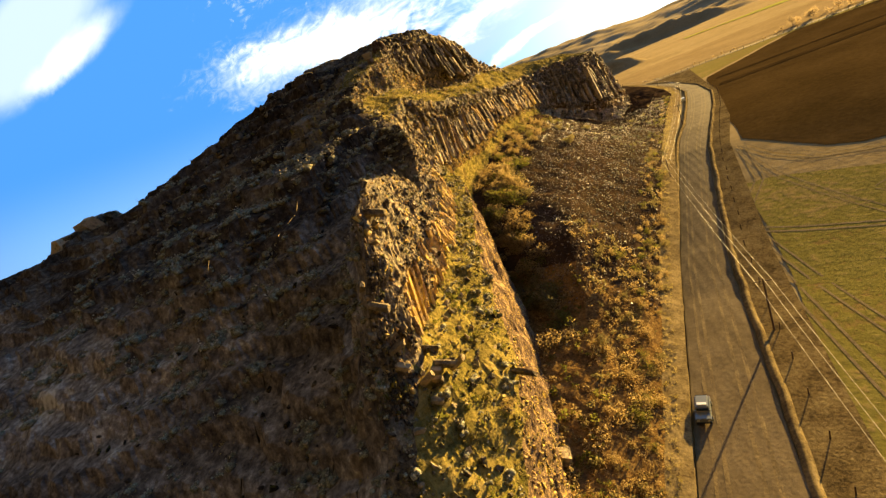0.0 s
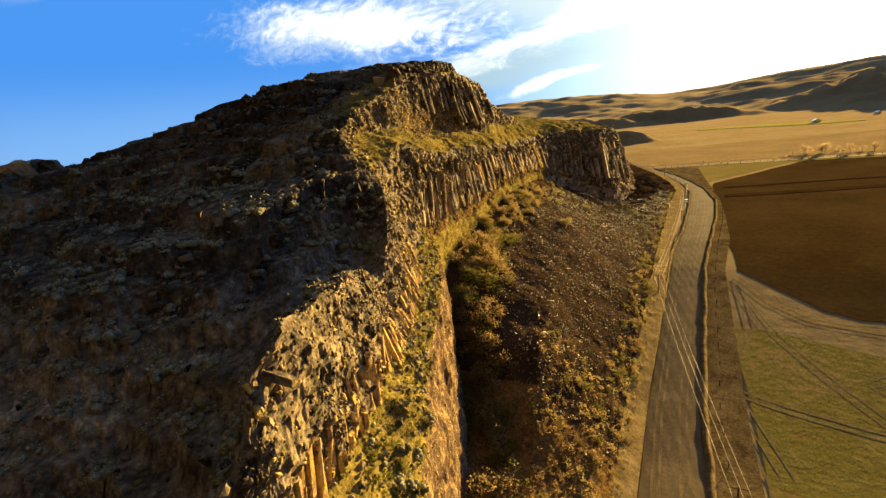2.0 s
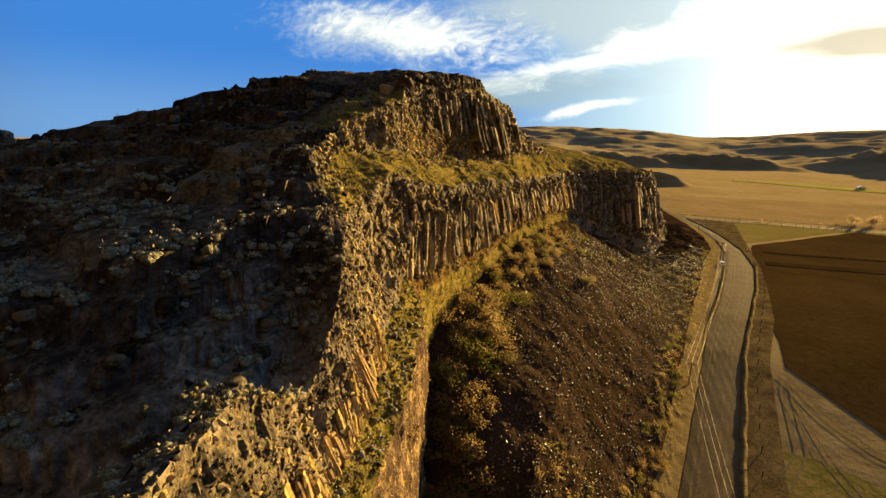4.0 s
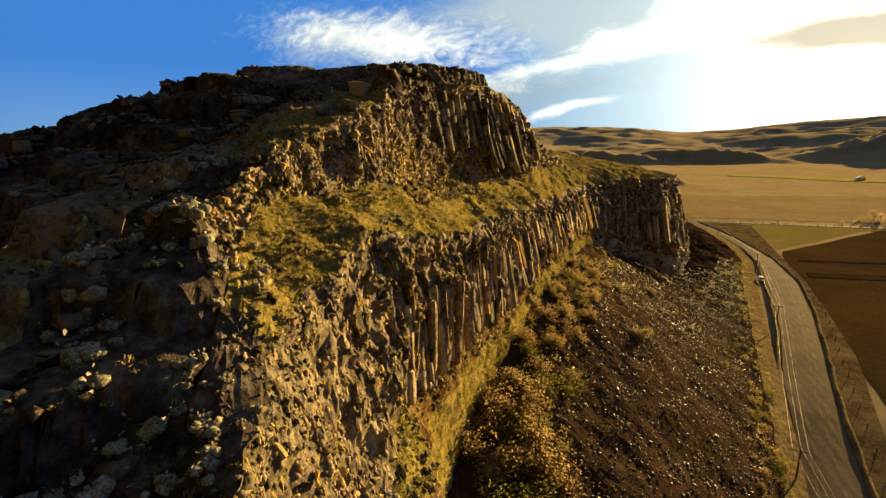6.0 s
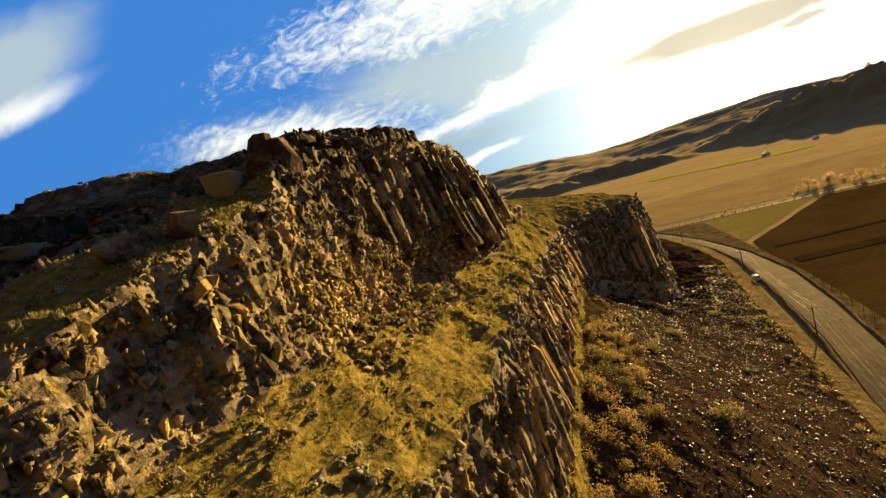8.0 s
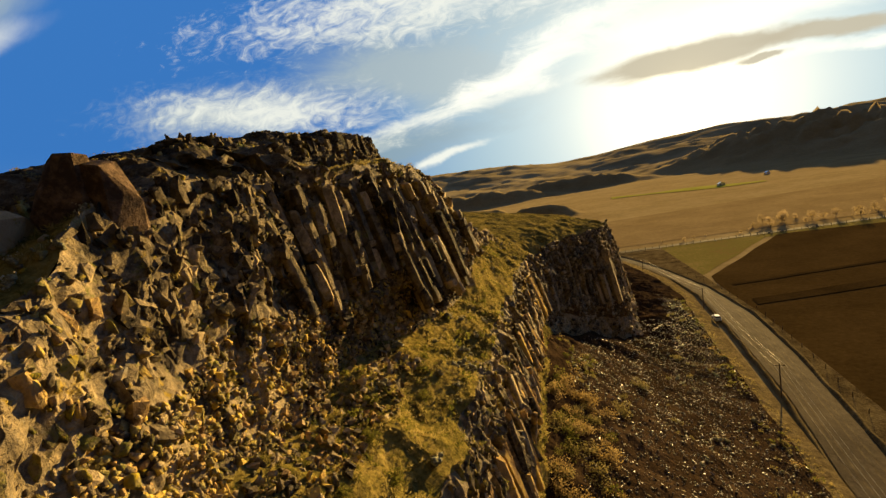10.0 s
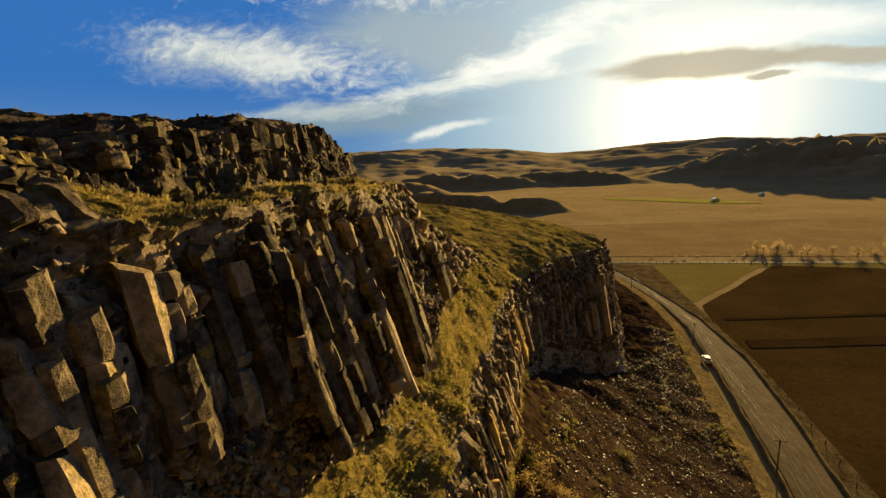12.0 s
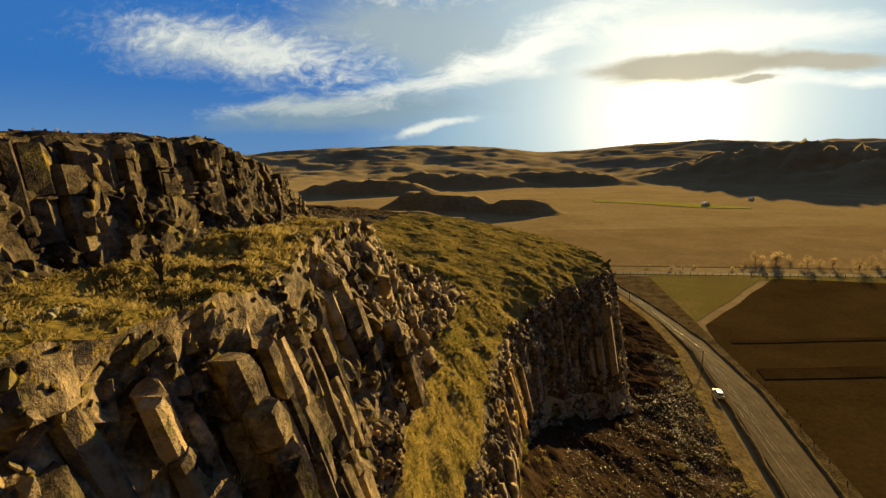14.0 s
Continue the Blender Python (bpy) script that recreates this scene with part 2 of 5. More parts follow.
# the far hills: pale dry grass, with distance haze put into the colour
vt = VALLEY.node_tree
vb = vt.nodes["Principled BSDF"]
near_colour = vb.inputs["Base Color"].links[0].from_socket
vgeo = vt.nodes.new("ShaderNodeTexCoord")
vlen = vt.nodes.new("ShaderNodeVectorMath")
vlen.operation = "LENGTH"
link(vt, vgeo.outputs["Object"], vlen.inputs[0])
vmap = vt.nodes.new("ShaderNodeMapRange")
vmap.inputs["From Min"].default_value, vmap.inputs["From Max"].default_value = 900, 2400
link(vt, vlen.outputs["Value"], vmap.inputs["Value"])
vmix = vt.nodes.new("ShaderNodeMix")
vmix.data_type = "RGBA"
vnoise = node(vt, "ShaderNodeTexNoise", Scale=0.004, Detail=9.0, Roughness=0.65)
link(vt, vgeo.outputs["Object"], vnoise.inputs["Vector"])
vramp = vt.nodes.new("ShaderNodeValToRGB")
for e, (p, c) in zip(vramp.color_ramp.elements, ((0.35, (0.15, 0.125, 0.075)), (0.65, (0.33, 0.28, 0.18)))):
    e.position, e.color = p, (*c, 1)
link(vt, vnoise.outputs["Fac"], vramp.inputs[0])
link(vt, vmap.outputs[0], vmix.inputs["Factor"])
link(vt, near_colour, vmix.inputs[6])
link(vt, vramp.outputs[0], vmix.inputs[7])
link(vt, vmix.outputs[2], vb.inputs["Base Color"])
PLOUGHED = material("ploughed_earth", [(0.0416, 0.0255, 0.00936), (0.0598, 0.0364, 0.0135), (0.0806, 0.0494, 0.0187)], 0.03, 0.95, 0.12, 20.0, False, 0.0)
ROADSIDE = material("trampled_verge", [(0.048, 0.0336, 0.016), (0.12, 0.084, 0.0384), (0.192, 0.144, 0.068)], 0.22, 0.95, 0.5, 9.0, False, 0.0)
DARK_EARTH = material("turned_earth", [(0.0288, 0.0179, 0.00704), (0.0416, 0.0256, 0.0102), (0.0576, 0.0352, 0.0134)], 0.05, 0.95, 0.12, 20.0, False, 0.0)
FALLOW = material("fallow_earth", [(0.128, 0.0874, 0.044), (0.185, 0.13, 0.0651), (0.243, 0.175, 0.0924)], 0.02, 0.95, 0.12, 20.0, False, 0.0)
PASTURE = material("green_pasture", [(0.165, 0.112, 0.0411), (0.134, 0.117, 0.0299), (0.156, 0.134, 0.0374), (0.217, 0.156, 0.0636)], 0.035, 0.95, 0.25, 16.0, False, 0.0)
MEADOW = material("bright_meadow", [(0.22, 0.236, 0.042), (0.286, 0.298, 0.056), (0.319, 0.31, 0.07)], 0.02, 0.95, 0.2, 10.0, False, 0.0)
TRACK = material("bare_track", [(0.122, 0.0884, 0.0459), (0.159, 0.116, 0.0612), (0.196, 0.147, 0.0796)], 0.3, 0.95, 0.3, 8.0, False, 0.02)
ROAD = material("gravel_road", [(0.0986, 0.0723, 0.0405), (0.128, 0.0952, 0.0549), (0.162, 0.122, 0.0723)], 0.15, 0.95, 0.2, 10.0, False, 0.02)

for m, w in ((VALLEY, 0.06), (FALLOW, 0.06), (PASTURE, 0.04), (MEADOW, 0.04)):
    f = m.node_tree.nodes["Principled BSDF"].inputs       # a nap of dry stalks
    f["Sheen Weight"].default_value, f["Sheen Roughness"].default_value, f["Sheen Tint"].default_value = w, 0.5, (1.0, 0.74, 0.40, 1)


def lichen(m, colours, scale, level):
    """Patches of lichen over a rock material."""
    t = m.node_tree
    b = t.nodes["Principled BSDF"]
    below = b.inputs["Base Color"].links[0].from_socket
    where = t.nodes.new("ShaderNodeNewGeometry")
    for k, c in enumerate(colours):
        nz = node(t, "ShaderNodeTexNoise", Scale=scale * (1 + 0.6 * k), Detail=7.0, Roughness=0.7, Distortion=0.4)
        mp = node(t, "ShaderNodeMapping", Location=(k * 13.0, k * 7.0, k * 3.0))
        link(t, where.outputs["Position"], mp.inputs["Vector"])
        link(t, mp.outputs[0], nz.inputs["Vector"])
        r = t.nodes.new("ShaderNodeMapRange")
        r.inputs["From Min"].default_value, r.inputs["From Max"].default_value = level, level + 0.10
        r.inputs["To Max"].default_value = 0.85
        link(t, nz.outputs["Fac"], r.inputs["Value"])
        mix = t.nodes.new("ShaderNodeMix")
        mix.data_type = "RGBA"
        link(t, r.outputs[0], mix.inputs["Factor"])
        link(t, below, mix.inputs[6])
        mix.inputs[7].default_value = (*c, 1)
        below = mix.outputs[2]
    link(t, below, b.inputs["Base Color"])


# the sage slope's colour is multiplied darker towards the top, with a noisy edge
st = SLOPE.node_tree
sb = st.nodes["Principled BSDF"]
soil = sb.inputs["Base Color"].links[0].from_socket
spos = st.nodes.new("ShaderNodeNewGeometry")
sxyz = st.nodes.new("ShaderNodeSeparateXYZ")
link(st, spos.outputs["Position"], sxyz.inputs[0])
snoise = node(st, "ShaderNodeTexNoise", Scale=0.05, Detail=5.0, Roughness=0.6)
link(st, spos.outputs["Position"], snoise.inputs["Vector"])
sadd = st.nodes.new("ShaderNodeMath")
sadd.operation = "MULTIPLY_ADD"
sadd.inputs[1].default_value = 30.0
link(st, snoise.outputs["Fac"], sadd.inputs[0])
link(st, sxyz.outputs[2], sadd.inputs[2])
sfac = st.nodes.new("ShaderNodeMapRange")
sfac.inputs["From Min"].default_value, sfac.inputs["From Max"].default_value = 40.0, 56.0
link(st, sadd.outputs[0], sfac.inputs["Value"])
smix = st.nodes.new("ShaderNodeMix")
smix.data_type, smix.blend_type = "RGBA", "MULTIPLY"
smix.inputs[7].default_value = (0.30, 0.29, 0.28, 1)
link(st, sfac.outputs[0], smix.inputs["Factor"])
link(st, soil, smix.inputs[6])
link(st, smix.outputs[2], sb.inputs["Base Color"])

lichen(ROCK, ((0.11, 0.11, 0.022), (0.31, 0.21, 0.035), (0.23, 0.20, 0.15)), 0.9, 0.575)
lichen(LICHEN, ((0.33, 0.24, 0.035), (0.14, 0.14, 0.035)), 1.4, 0.53)
lichen(DARK_SHADED_ROCK, ((0.10, 0.11, 0.022), (0.28, 0.20, 0.035)), 0.8, 0.575)
lichen(OCHRE, ((0.35, 0.24, 0.035),), 0.8, 0.58)


def mesh_object(name, verts, faces, mat, parent=None, smooth=False):
    me = bpy.data.meshes.new(name)
    me.from_pydata(verts if isinstance(verts, list) else verts.tolist(), [], faces if isinstance(faces, list) else faces.tolist())
    me.materials.append(mat)
    if smooth:
        me.polygons.foreach_set("use_smooth", [True] * len(me.polygons))
    ob = new(name, me)
    if parent:
        ob.parent = parent
    return ob


# ---- the land ----
# Lines that run along the cliff, from the road up to the summit and down its back: (y, x, z) along each.
GUIDES = {
    "road_edge": [(-60, 2.7, -9.5), (40, 2.8, -9.1), (130, 1.9, -7.8), (160, 2.4, -4.4), (190, 2.8, -1.4), (220, 3.0, -0.4), (290, 5.0, -0.7), (340, 6.9, -1.0), (370, 3.0, -0.4), (400, -6.9, 1.0), (450, -29.7, 4.2)],
    "scree_foot": [(-60, -0.3, -9.1), (40, -0.1, -8.1), (100, -1.0, -7.4), (130, -1.8, -5.8), (160, -1.3, -2.3), (190, -1.0, 0.1), (220, -0.9, 0.6), (290, 0.1, 0.5), (340, 2.1, 0.2), (370, -2.9, 0.9), (400, -12.8, 2.3), (450, -35.6, 5.3)],
    "scree_mid": [(-60, -3.1, -7.6), (40, -2.0, -6.8), (70, -5.9, -5.7), (100, -11.3, -1.4), (118, -14.9, 9.2), (140, -17.5, 12.1), (165, -21.2, 14.6), (185, -23.1, 15.4), (207, -23.4, 13.1), (228, -22.9, 9.3), (250, -18.4, 5.6), (270, -12.7, 3.3), (300, -8.8, 2.2), (340, -7.8, 2.1), (370, -13.7, 2.9), (400, -24.6, 4.5), (450, -47.5, 7.2)],
    "cliff_base": [(-60, -5.9, -6.2), (30, -2.9, -6.2), (50, -5.3, -5.3), (70, -10.7, -4.5), (85, -15.5, -2.9), (100, -21.2, -0.0), (110, -26.6, 4.7), (120, -32.6, 12.7), (130, -38.2, 19.5), (150, -39.8, 22.3), (180, -41.8, 26.1), (205, -42.8, 26.2), (230, -44.0, 24.4), (250, -40.9, 17.9), (268, -33.0, 9.7), (281, -21.6, 4.5), (300, -18.7, 3.6), (340, -20.7, 3.9), (370, -35.5, 6.0), (400, -57.3, 9.1), (450, -74.2, 10.9)],
    "wall_lip": [(-60, -7.6, -4.0), (30, -2.7, 2.4), (50, -4.8, 8.8), (71, -11.4, 14.2), (80, -15.8, 16.8), (89, -20.0, 18.8), (98, -24.0, 20.8), (105, -26.4, 22.4), (118, -32.6, 25.3), (128, -39.1, 27.2), (150, -40.8, 25.9), (180, -42.2, 28.7), (205, -43.1, 28.3), (230, -44.6, 26.5), (250, -41.2, 23.0), (268, -33.3, 14.8), (281, -22.7, 11.3), (300, -19.8, 9.9), (340, -21.8, 10.1), (370, -36.8, 11.2), (400, -58.9, 12.3), (450, -76.1, 11.7)],
    "shelf_inner": [(-60, -12.6, -3.3), (30, -9.5, 4.4), (45, -11.5, 11.7), (60, -15.2, 21.3), (75, -18.8, 22.6), (90, -23.2, 23.4), (105, -29.4, 26.1), (118, -36.6, 29.8), (128, -40.2, 29.9), (150, -41.0, 28.5), (180, -42.3, 30.7), (205, -43.2, 30.3), (230, -44.8, 28.5), (250, -41.6, 26.0), (268, -33.7, 18.9), (281, -23.9, 16.5), (300, -21.1, 15.1), (340, -23.2, 14.4), (370, -38.2, 15.5), (400, -60.4, 15.6), (450, -79.1, 12.1)],
    "cliff_top": [(-60, -20.6, -3.2), (30, -13.7, 2.9), (45, -14.6, 11.1), (54, -16.4, 19.5), (58, -15.8, 27.5), (61, -13.9, 37.5), (66, -16.0, 37.1), (72, -19.2, 35.8), (82, -22.8, 35.2), (86, -24.5, 32.6), (90.5, -26.3, 29.4), (95, -28.0, 34.4), (99, -30.0, 39.0), (102, -32.0, 41.2), (106, -35.5, 42.1), (112, -39.6, 43.4), (124, -41.0, 46.2), (133, -41.1, 43.6), (150, -42.9, 42.6), (165, -44.6, 42.0), (180, -45.5, 41.8), (200, -46.8, 40.4), (220, -47.3, 41.0), (235, -47.9, 40.1), (250, -43.7, 41.0), (270, -34.7, 40.7), (283, -28.3, 39.6), (300, -26.0, 38.0), (330, -29.3, 35.9), (360, -42.8, 33.3), (400, -68.5, 29.8), (450, -88.3, 18.5)],
    "ledge_inner": [(-60, -26.7, -3.3), (30, -19.9, 1.8), (45, -20.1, 7.9), (54, -20.0, 15.9), (61, -17.7, 31.8), (66, -19.9, 34.1), (72, -23.0, 34.0), (82, -26.0, 33.2), (86, -28.0, 31.6), (91, -30.5, 30.2), (95, -32.2, 34.0), (100, -34.8, 40.4), (108, -41.2, 44.7), (112, -43.8, 47.8), (119, -47.1, 49.0), (126, -46.3, 48.9), (137, -47.7, 48.8), (143, -49.4, 48.9), (148, -51.0, 48.3), (154, -51.8, 47.2), (160, -52.4, 47.2), (166, -51.2, 46.6), (172, -50.0, 45.8), (183, -49.6, 45.4), (194, -50.3, 46.6), (210, -52.7, 47.8), (228, -54.0, 47.0), (245, -52.4, 44.2), (270, -44.3, 44.1), (300, -39.4, 42.9), (330, -41.8, 40.2), (360, -53.4, 36.8), (400, -76.3, 31.9), (450, -95.9, 21.6)],
    "upper_top": [(-60, -32.8, -3.5), (30, -27.2, 0.8), (45, -26.3, 6.7), (56, -26.1, 15.8), (66, -25.9, 23.8), (76, -29.2, 29.3), (86, -32.0, 32.4), (94, -37.7, 38.6), (103, -42.7, 44.4), (112, -45.5, 49.8), (119, -48.2, 52.5), (126, -49.1, 55.0), (135, -50.5, 57.1), (143, -52.3, 60.1), (149, -53.4, 61.2), (155, -53.9, 61.6), (160, -53.2, 62.0), (165, -51.9, 62.2), (180, -52.1, 62.0), (190, -53.9, 61.9), (200, -56.5, 61.8), (212, -60.3, 59.5), (222, -62.1, 54.2), (232, -59.8, 48.8), (245, -60.1, 46.3), (270, -56.1, 46.3), (300, -54.2, 45.5), (330, -56.6, 42.8), (360, -67.1, 39.7), (400, -88.2, 33.6), (450, -107.8, 23.2)],
    "bench_inner": [(-60, -42.8, -3.1), (30, -38.2, 1.3), (45, -37.4, 7.3), (56, -38.2, 15.5), (68, -42.1, 23.6), (76, -44.0, 31.9), (84, -42.1, 38.0), (94, -44.5, 42.6), (103, -49.1, 45.8), (112, -51.5, 50.2), (126, -54.3, 55.4), (140, -58.8, 59.6), (148, -58.0, 61.9), (155, -57.2, 64.0), (161, -57.1, 64.2), (166, -57.9, 62.6), (172, -57.9, 62.4), (180, -58.2, 62.4), (195, -60.5, 61.9), (208, -64.3, 60.0), (220, -66.8, 56.3), (232, -67.6, 50.9), (245, -70.0, 48.2), (270, -69.9, 48.7), (300, -70.0, 48.2), (330, -72.4, 45.5), (360, -83.0, 42.0), (400, -101.1, 35.4), (450, -122.7, 25.3)],
    "top_rim": [(-60, -55.9, -2.2), (30, -52.1, 3.3), (45, -51.1, 10.2), (56, -51.9, 18.4), (66, -51.9, 26.0), (73, -53.5, 34.8), (84, -52.1, 38.6), (94, -54.5, 43.5), (103, -58.0, 47.0), (112, -59.5, 50.6), (126, -59.9, 55.1), (137, -62.5, 58.6), (146, -62.1, 61.4), (156, -60.5, 65.1), (170, -60.4, 66.3), (183, -60.7, 67.5), (195, -63.2, 67.7), (208, -67.1, 65.3), (220, -70.4, 59.4), (232, -75.4, 52.5), (245, -79.8, 50.1), (270, -83.7, 51.1), (300, -85.8, 50.4), (330, -89.3, 46.9), (360, -99.0, 43.2), (400, -116.0, 36.5), (450, -137.7, 26.4)],
    "summit": [(-60, -75.7, 0.5), (30, -69.7, 6.8), (45, -68.6, 14.7), (60, -69.1, 25.9), (72, -69.9, 34.1), (84, -75.5, 37.9), (97, -74.8, 42.8), (108, -69.8, 49.2), (120, -69.1, 54.1), (130, -69.4, 60.9), (142, -71.7, 63.5), (156, -71.5, 65.7), (170, -73.3, 67.6), (183, -75.2, 68.4), (196, -77.3, 68.2), (210, -81.7, 65.5), (225, -88.5, 59.9), (240, -97.4, 54.1), (260, -103.6, 53.4), (300, -105.8, 52.2), (330, -109.3, 48.7), (360, -117.1, 43.7), (400, -134.2, 37.0), (450, -157.6, 28.2)],
    "back": [(-60, -110.6, 3.4), (30, -104.5, 10.7), (60, -102.4, 25.5), (80, -103.7, 38.2), (96, -100.7, 46.5), (110, -96.0, 51.6), (125, -95.4, 56.6), (142, -98.5, 62.4), (160, -100.0, 65.0), (180, -103.8, 66.1), (200, -109.8, 66.9), (225, -118.8, 60.1), (250, -128.4, 56.4), (300, -133.9, 53.2), (350, -140.0, 45.9), (400, -161.3, 37.8), (450, -182.6, 29.7)],
    "far_back": [(-60, -170.3, 9.8), (30, -164.5, 27.0), (70, -159.4, 42.0), (88, -157.0, 44.5), (100, -155.9, 45.3), (130, -153.0, 48.6), (160, -153.9, 54.5), (200, -158.5, 57.6), (250, -169.0, 55.1), (300, -175.2, 46.8), (350, -186.1, 41.3), (400, -202.2, 34.5), (450, -218.1, 28.6)],
    "toe": [(-60, -260.3, 16.4), (30, -260.3, 16.4), (100, -260.0, 18.4), (200, -264.5, 22.0), (300, -269.6, 21.7), (450, -290.0, 20.6)],
}


def along(name, ys):
    """x and z of a guide line at the given y, with corners rounded a little."""
    g = np.array(GUIDES[name])
    out = []
    for col in (1, 2):
        v = np.zeros(len(ys))
        for s, w in ((-2.0, 0.25), (0.0, 0.5), (2.0, 0.25)):
            v += w * np.interp(ys + s, g[:, 0], g[:, col])
        out.append(v)
    return out


def lattice(seed):
    return np.random.RandomState(seed).rand(64, 64, 64)


LAT = lattice(7)


def value_noise(p):
    """Smooth noise from -1 to 1 at points p (n, 3)."""
    i = np.floor(p).astype(int)
    f = p - i
    f = f * f * (3 - 2 * f)
    out = 0
    for dx in (0, 1):
        for dy in (0, 1):
            for dz in (0, 1):
                w = (f[:, 0] if dx else 1 - f[:, 0]) * (f[:, 1] if dy else 1 - f[:, 1]) * (f[:, 2] if dz else 1 - f[:, 2])
                out = out + w * LAT[(i[:, 0] + dx) % 64, (i[:, 1] + dy) % 64, (i[:, 2] + dz) % 64]
    return out * 2 - 1


def fractal(p, octaves=4, gain=0.5):
    out, amp = 0, 1.0
    for k in range(octaves):
        out = out + amp * value_noise(p * 2.03 ** k + 17.3 * k)
        amp *= gain
    return out


# how rough the land is at each line: metres of sideways and of upward unevenness
ROUGH = {"road_edge": 0.0, "scree_foot": 0.25, "scree_mid": 0.45, "cliff_base": 0.7, "wall_lip": 0.7, "shelf_inner": 0.8, "cliff_top": 0.8,
         "ledge_inner": 0.8, "upper_top": 0.9, "bench_inner": 0.9, "top_rim": 0.9, "summit": 0.9, "back": 1.2, "far_back": 1.5, "toe": 0.5}
NAMES = list(GUIDES)
FARTHER = {"road_edge": 0.0, "scree_foot": 0.3, "scree_mid": 1.0, "cliff_base": 1.3, "wall_lip": 1.3, "shelf_inner": 1.3, "cliff_top": 0.6}      # the farther cliff is craggier, its top smoother


# cliffs broken along joints: how deep, and from which y to which
JOINTED = {("shelf_inner", "cliff_top"): (1.0, 52, 345), ("ledge_inner", "upper_top"): (1.0, 108, 236), ("bench_inner", "top_rim"): (0.9, 128, 232), ("upper_top", "bench_inner"): (1.1, 142, 166)}


def surf(a, b, y, u):
    """Points of the land at y and at the share u of the way from line a to line b."""
    xa, za = along(a, y)
    xb, zb = along(b, y)
    p = np.stack([xa * (1 - u) + xb * u, y, za * (1 - u) + zb * u], -1)
    amp = ROUGH[a] * (1 - u) + ROUGH[b] * u
    far = np.clip((y - 240) / 15, 0, 1) * np.clip((400 - y) / 30, 0, 1)
    amp = amp * (1 + far * (FARTHER.get(a, -0.45) * (1 - u) + FARTHER.get(b, -0.45) * u))
    q = p.copy()
    q[:, 0] += amp * fractal(p * 0.23 + 3.1, 4, 0.55)
    q[:, 2] += amp * 0.9 * fractal(p * 0.19 + 40.7, 4, 0.55)
    k = NAMES.index(a)
    if (a, b) in JOINTED:
        # rock that is broken into blocks along its joints
        deep, y0, y1 = JOINTED[(a, b)]
        w = deep * np.clip((y - y0) / 4, 0, 1) * np.clip((y1 - y) / 4, 0, 1) * np.clip(u * 6, 0, 1) * np.clip((1 - u) * 6, 0, 1)
        if a == "shelf_inner":
            w = w * (0.38 + 0.62 * np.clip((y - 112) / 14, 0, 1))      # the crag is broken small
        if a == "ledge_inner":
            w = w * (0.45 + 0.55 * np.clip((y - 152) / 8, 0, 1))       # rubble rather than standing rock at its near end
        warp = 0.5 * fractal(p * 0.5 + 21.0, 2)
        jy, jz = p[:, 1] + 0.18 * p[:, 2] + warp, p[:, 2] - 0.15 * p[:, 1] + warp
        for size, tall, share in ((1.9, 3.4, 0.55), (0.95, 1.5, 0.45)):
            c, r = np.floor(jy / size).astype(int), np.floor(jz / tall + 0.37 * np.floor(jy / size)).astype(int)
            out = share * w * (LAT[c % 64, r % 64, (c * 7 + r * 3) % 64] * 2 - 1)
            q[:, 0] += out
            q[:, 1] -= 0.45 * out
        q[:, 0] += 0.35 * w * fractal(p * 1.3 + 7.0, 2, 0.6)
        q[:, 2] += 0.30 * w * fractal(p * 1.1 + 31.0, 2, 0.6)
    if k >= 7:
        # strata step across the shaded hillside
        w = np.clip(((118 if k < 10 else 150) - y) / 15, 0, 1)
        h = 3.4
        v = (q[:, 2] + 2.6 * fractal(p * 0.03 + 11.0, 4, 0.55)) / h
        f = v - np.floor(v)
        riser = np.clip((f - 0.72) / 0.28, 0, 1)
        q[:, 2] += w * h * (0.35 * f + 0.65 * riser * riser * (3 - 2 * riser) - f + 0.14)
    q[:, 1] += amp * 0.6 * fractal(p * 0.21 + 80.2, 3, 0.5) * (1 - np.clip((np.abs(p[:, 1] - 190) - 248) / 2, 0, 1))
    return q


def band(a, b, y0, y1, dy, n):
    """The strip of land between two guide lines as a grid of points."""
    ys = np.linspace(y0, y1, int(round((y1 - y0) / dy)) + 1)
    yy, uu = np.meshgrid(ys, np.linspace(0, 1, n + 1), indexing="ij")
    return surf(a, b, yy.ravel(), uu.ravel()).reshape(len(ys), n + 1, 3)


def strip(name, g, mat, label, category, smooth=False):
    r, c = g.shape[:2]
    k = np.arange(r * c).reshape(r, c)
    faces = np.stack([k[:-1, :-1], k[:-1, 1:], k[1:, 1:], k[1:, :-1]], -1).reshape(-1, 4)
    ob = mesh_object(name, g.reshape(-1, 3), faces, mat, None, smooth)
    return tagged(ob, label, category, kind="structure")


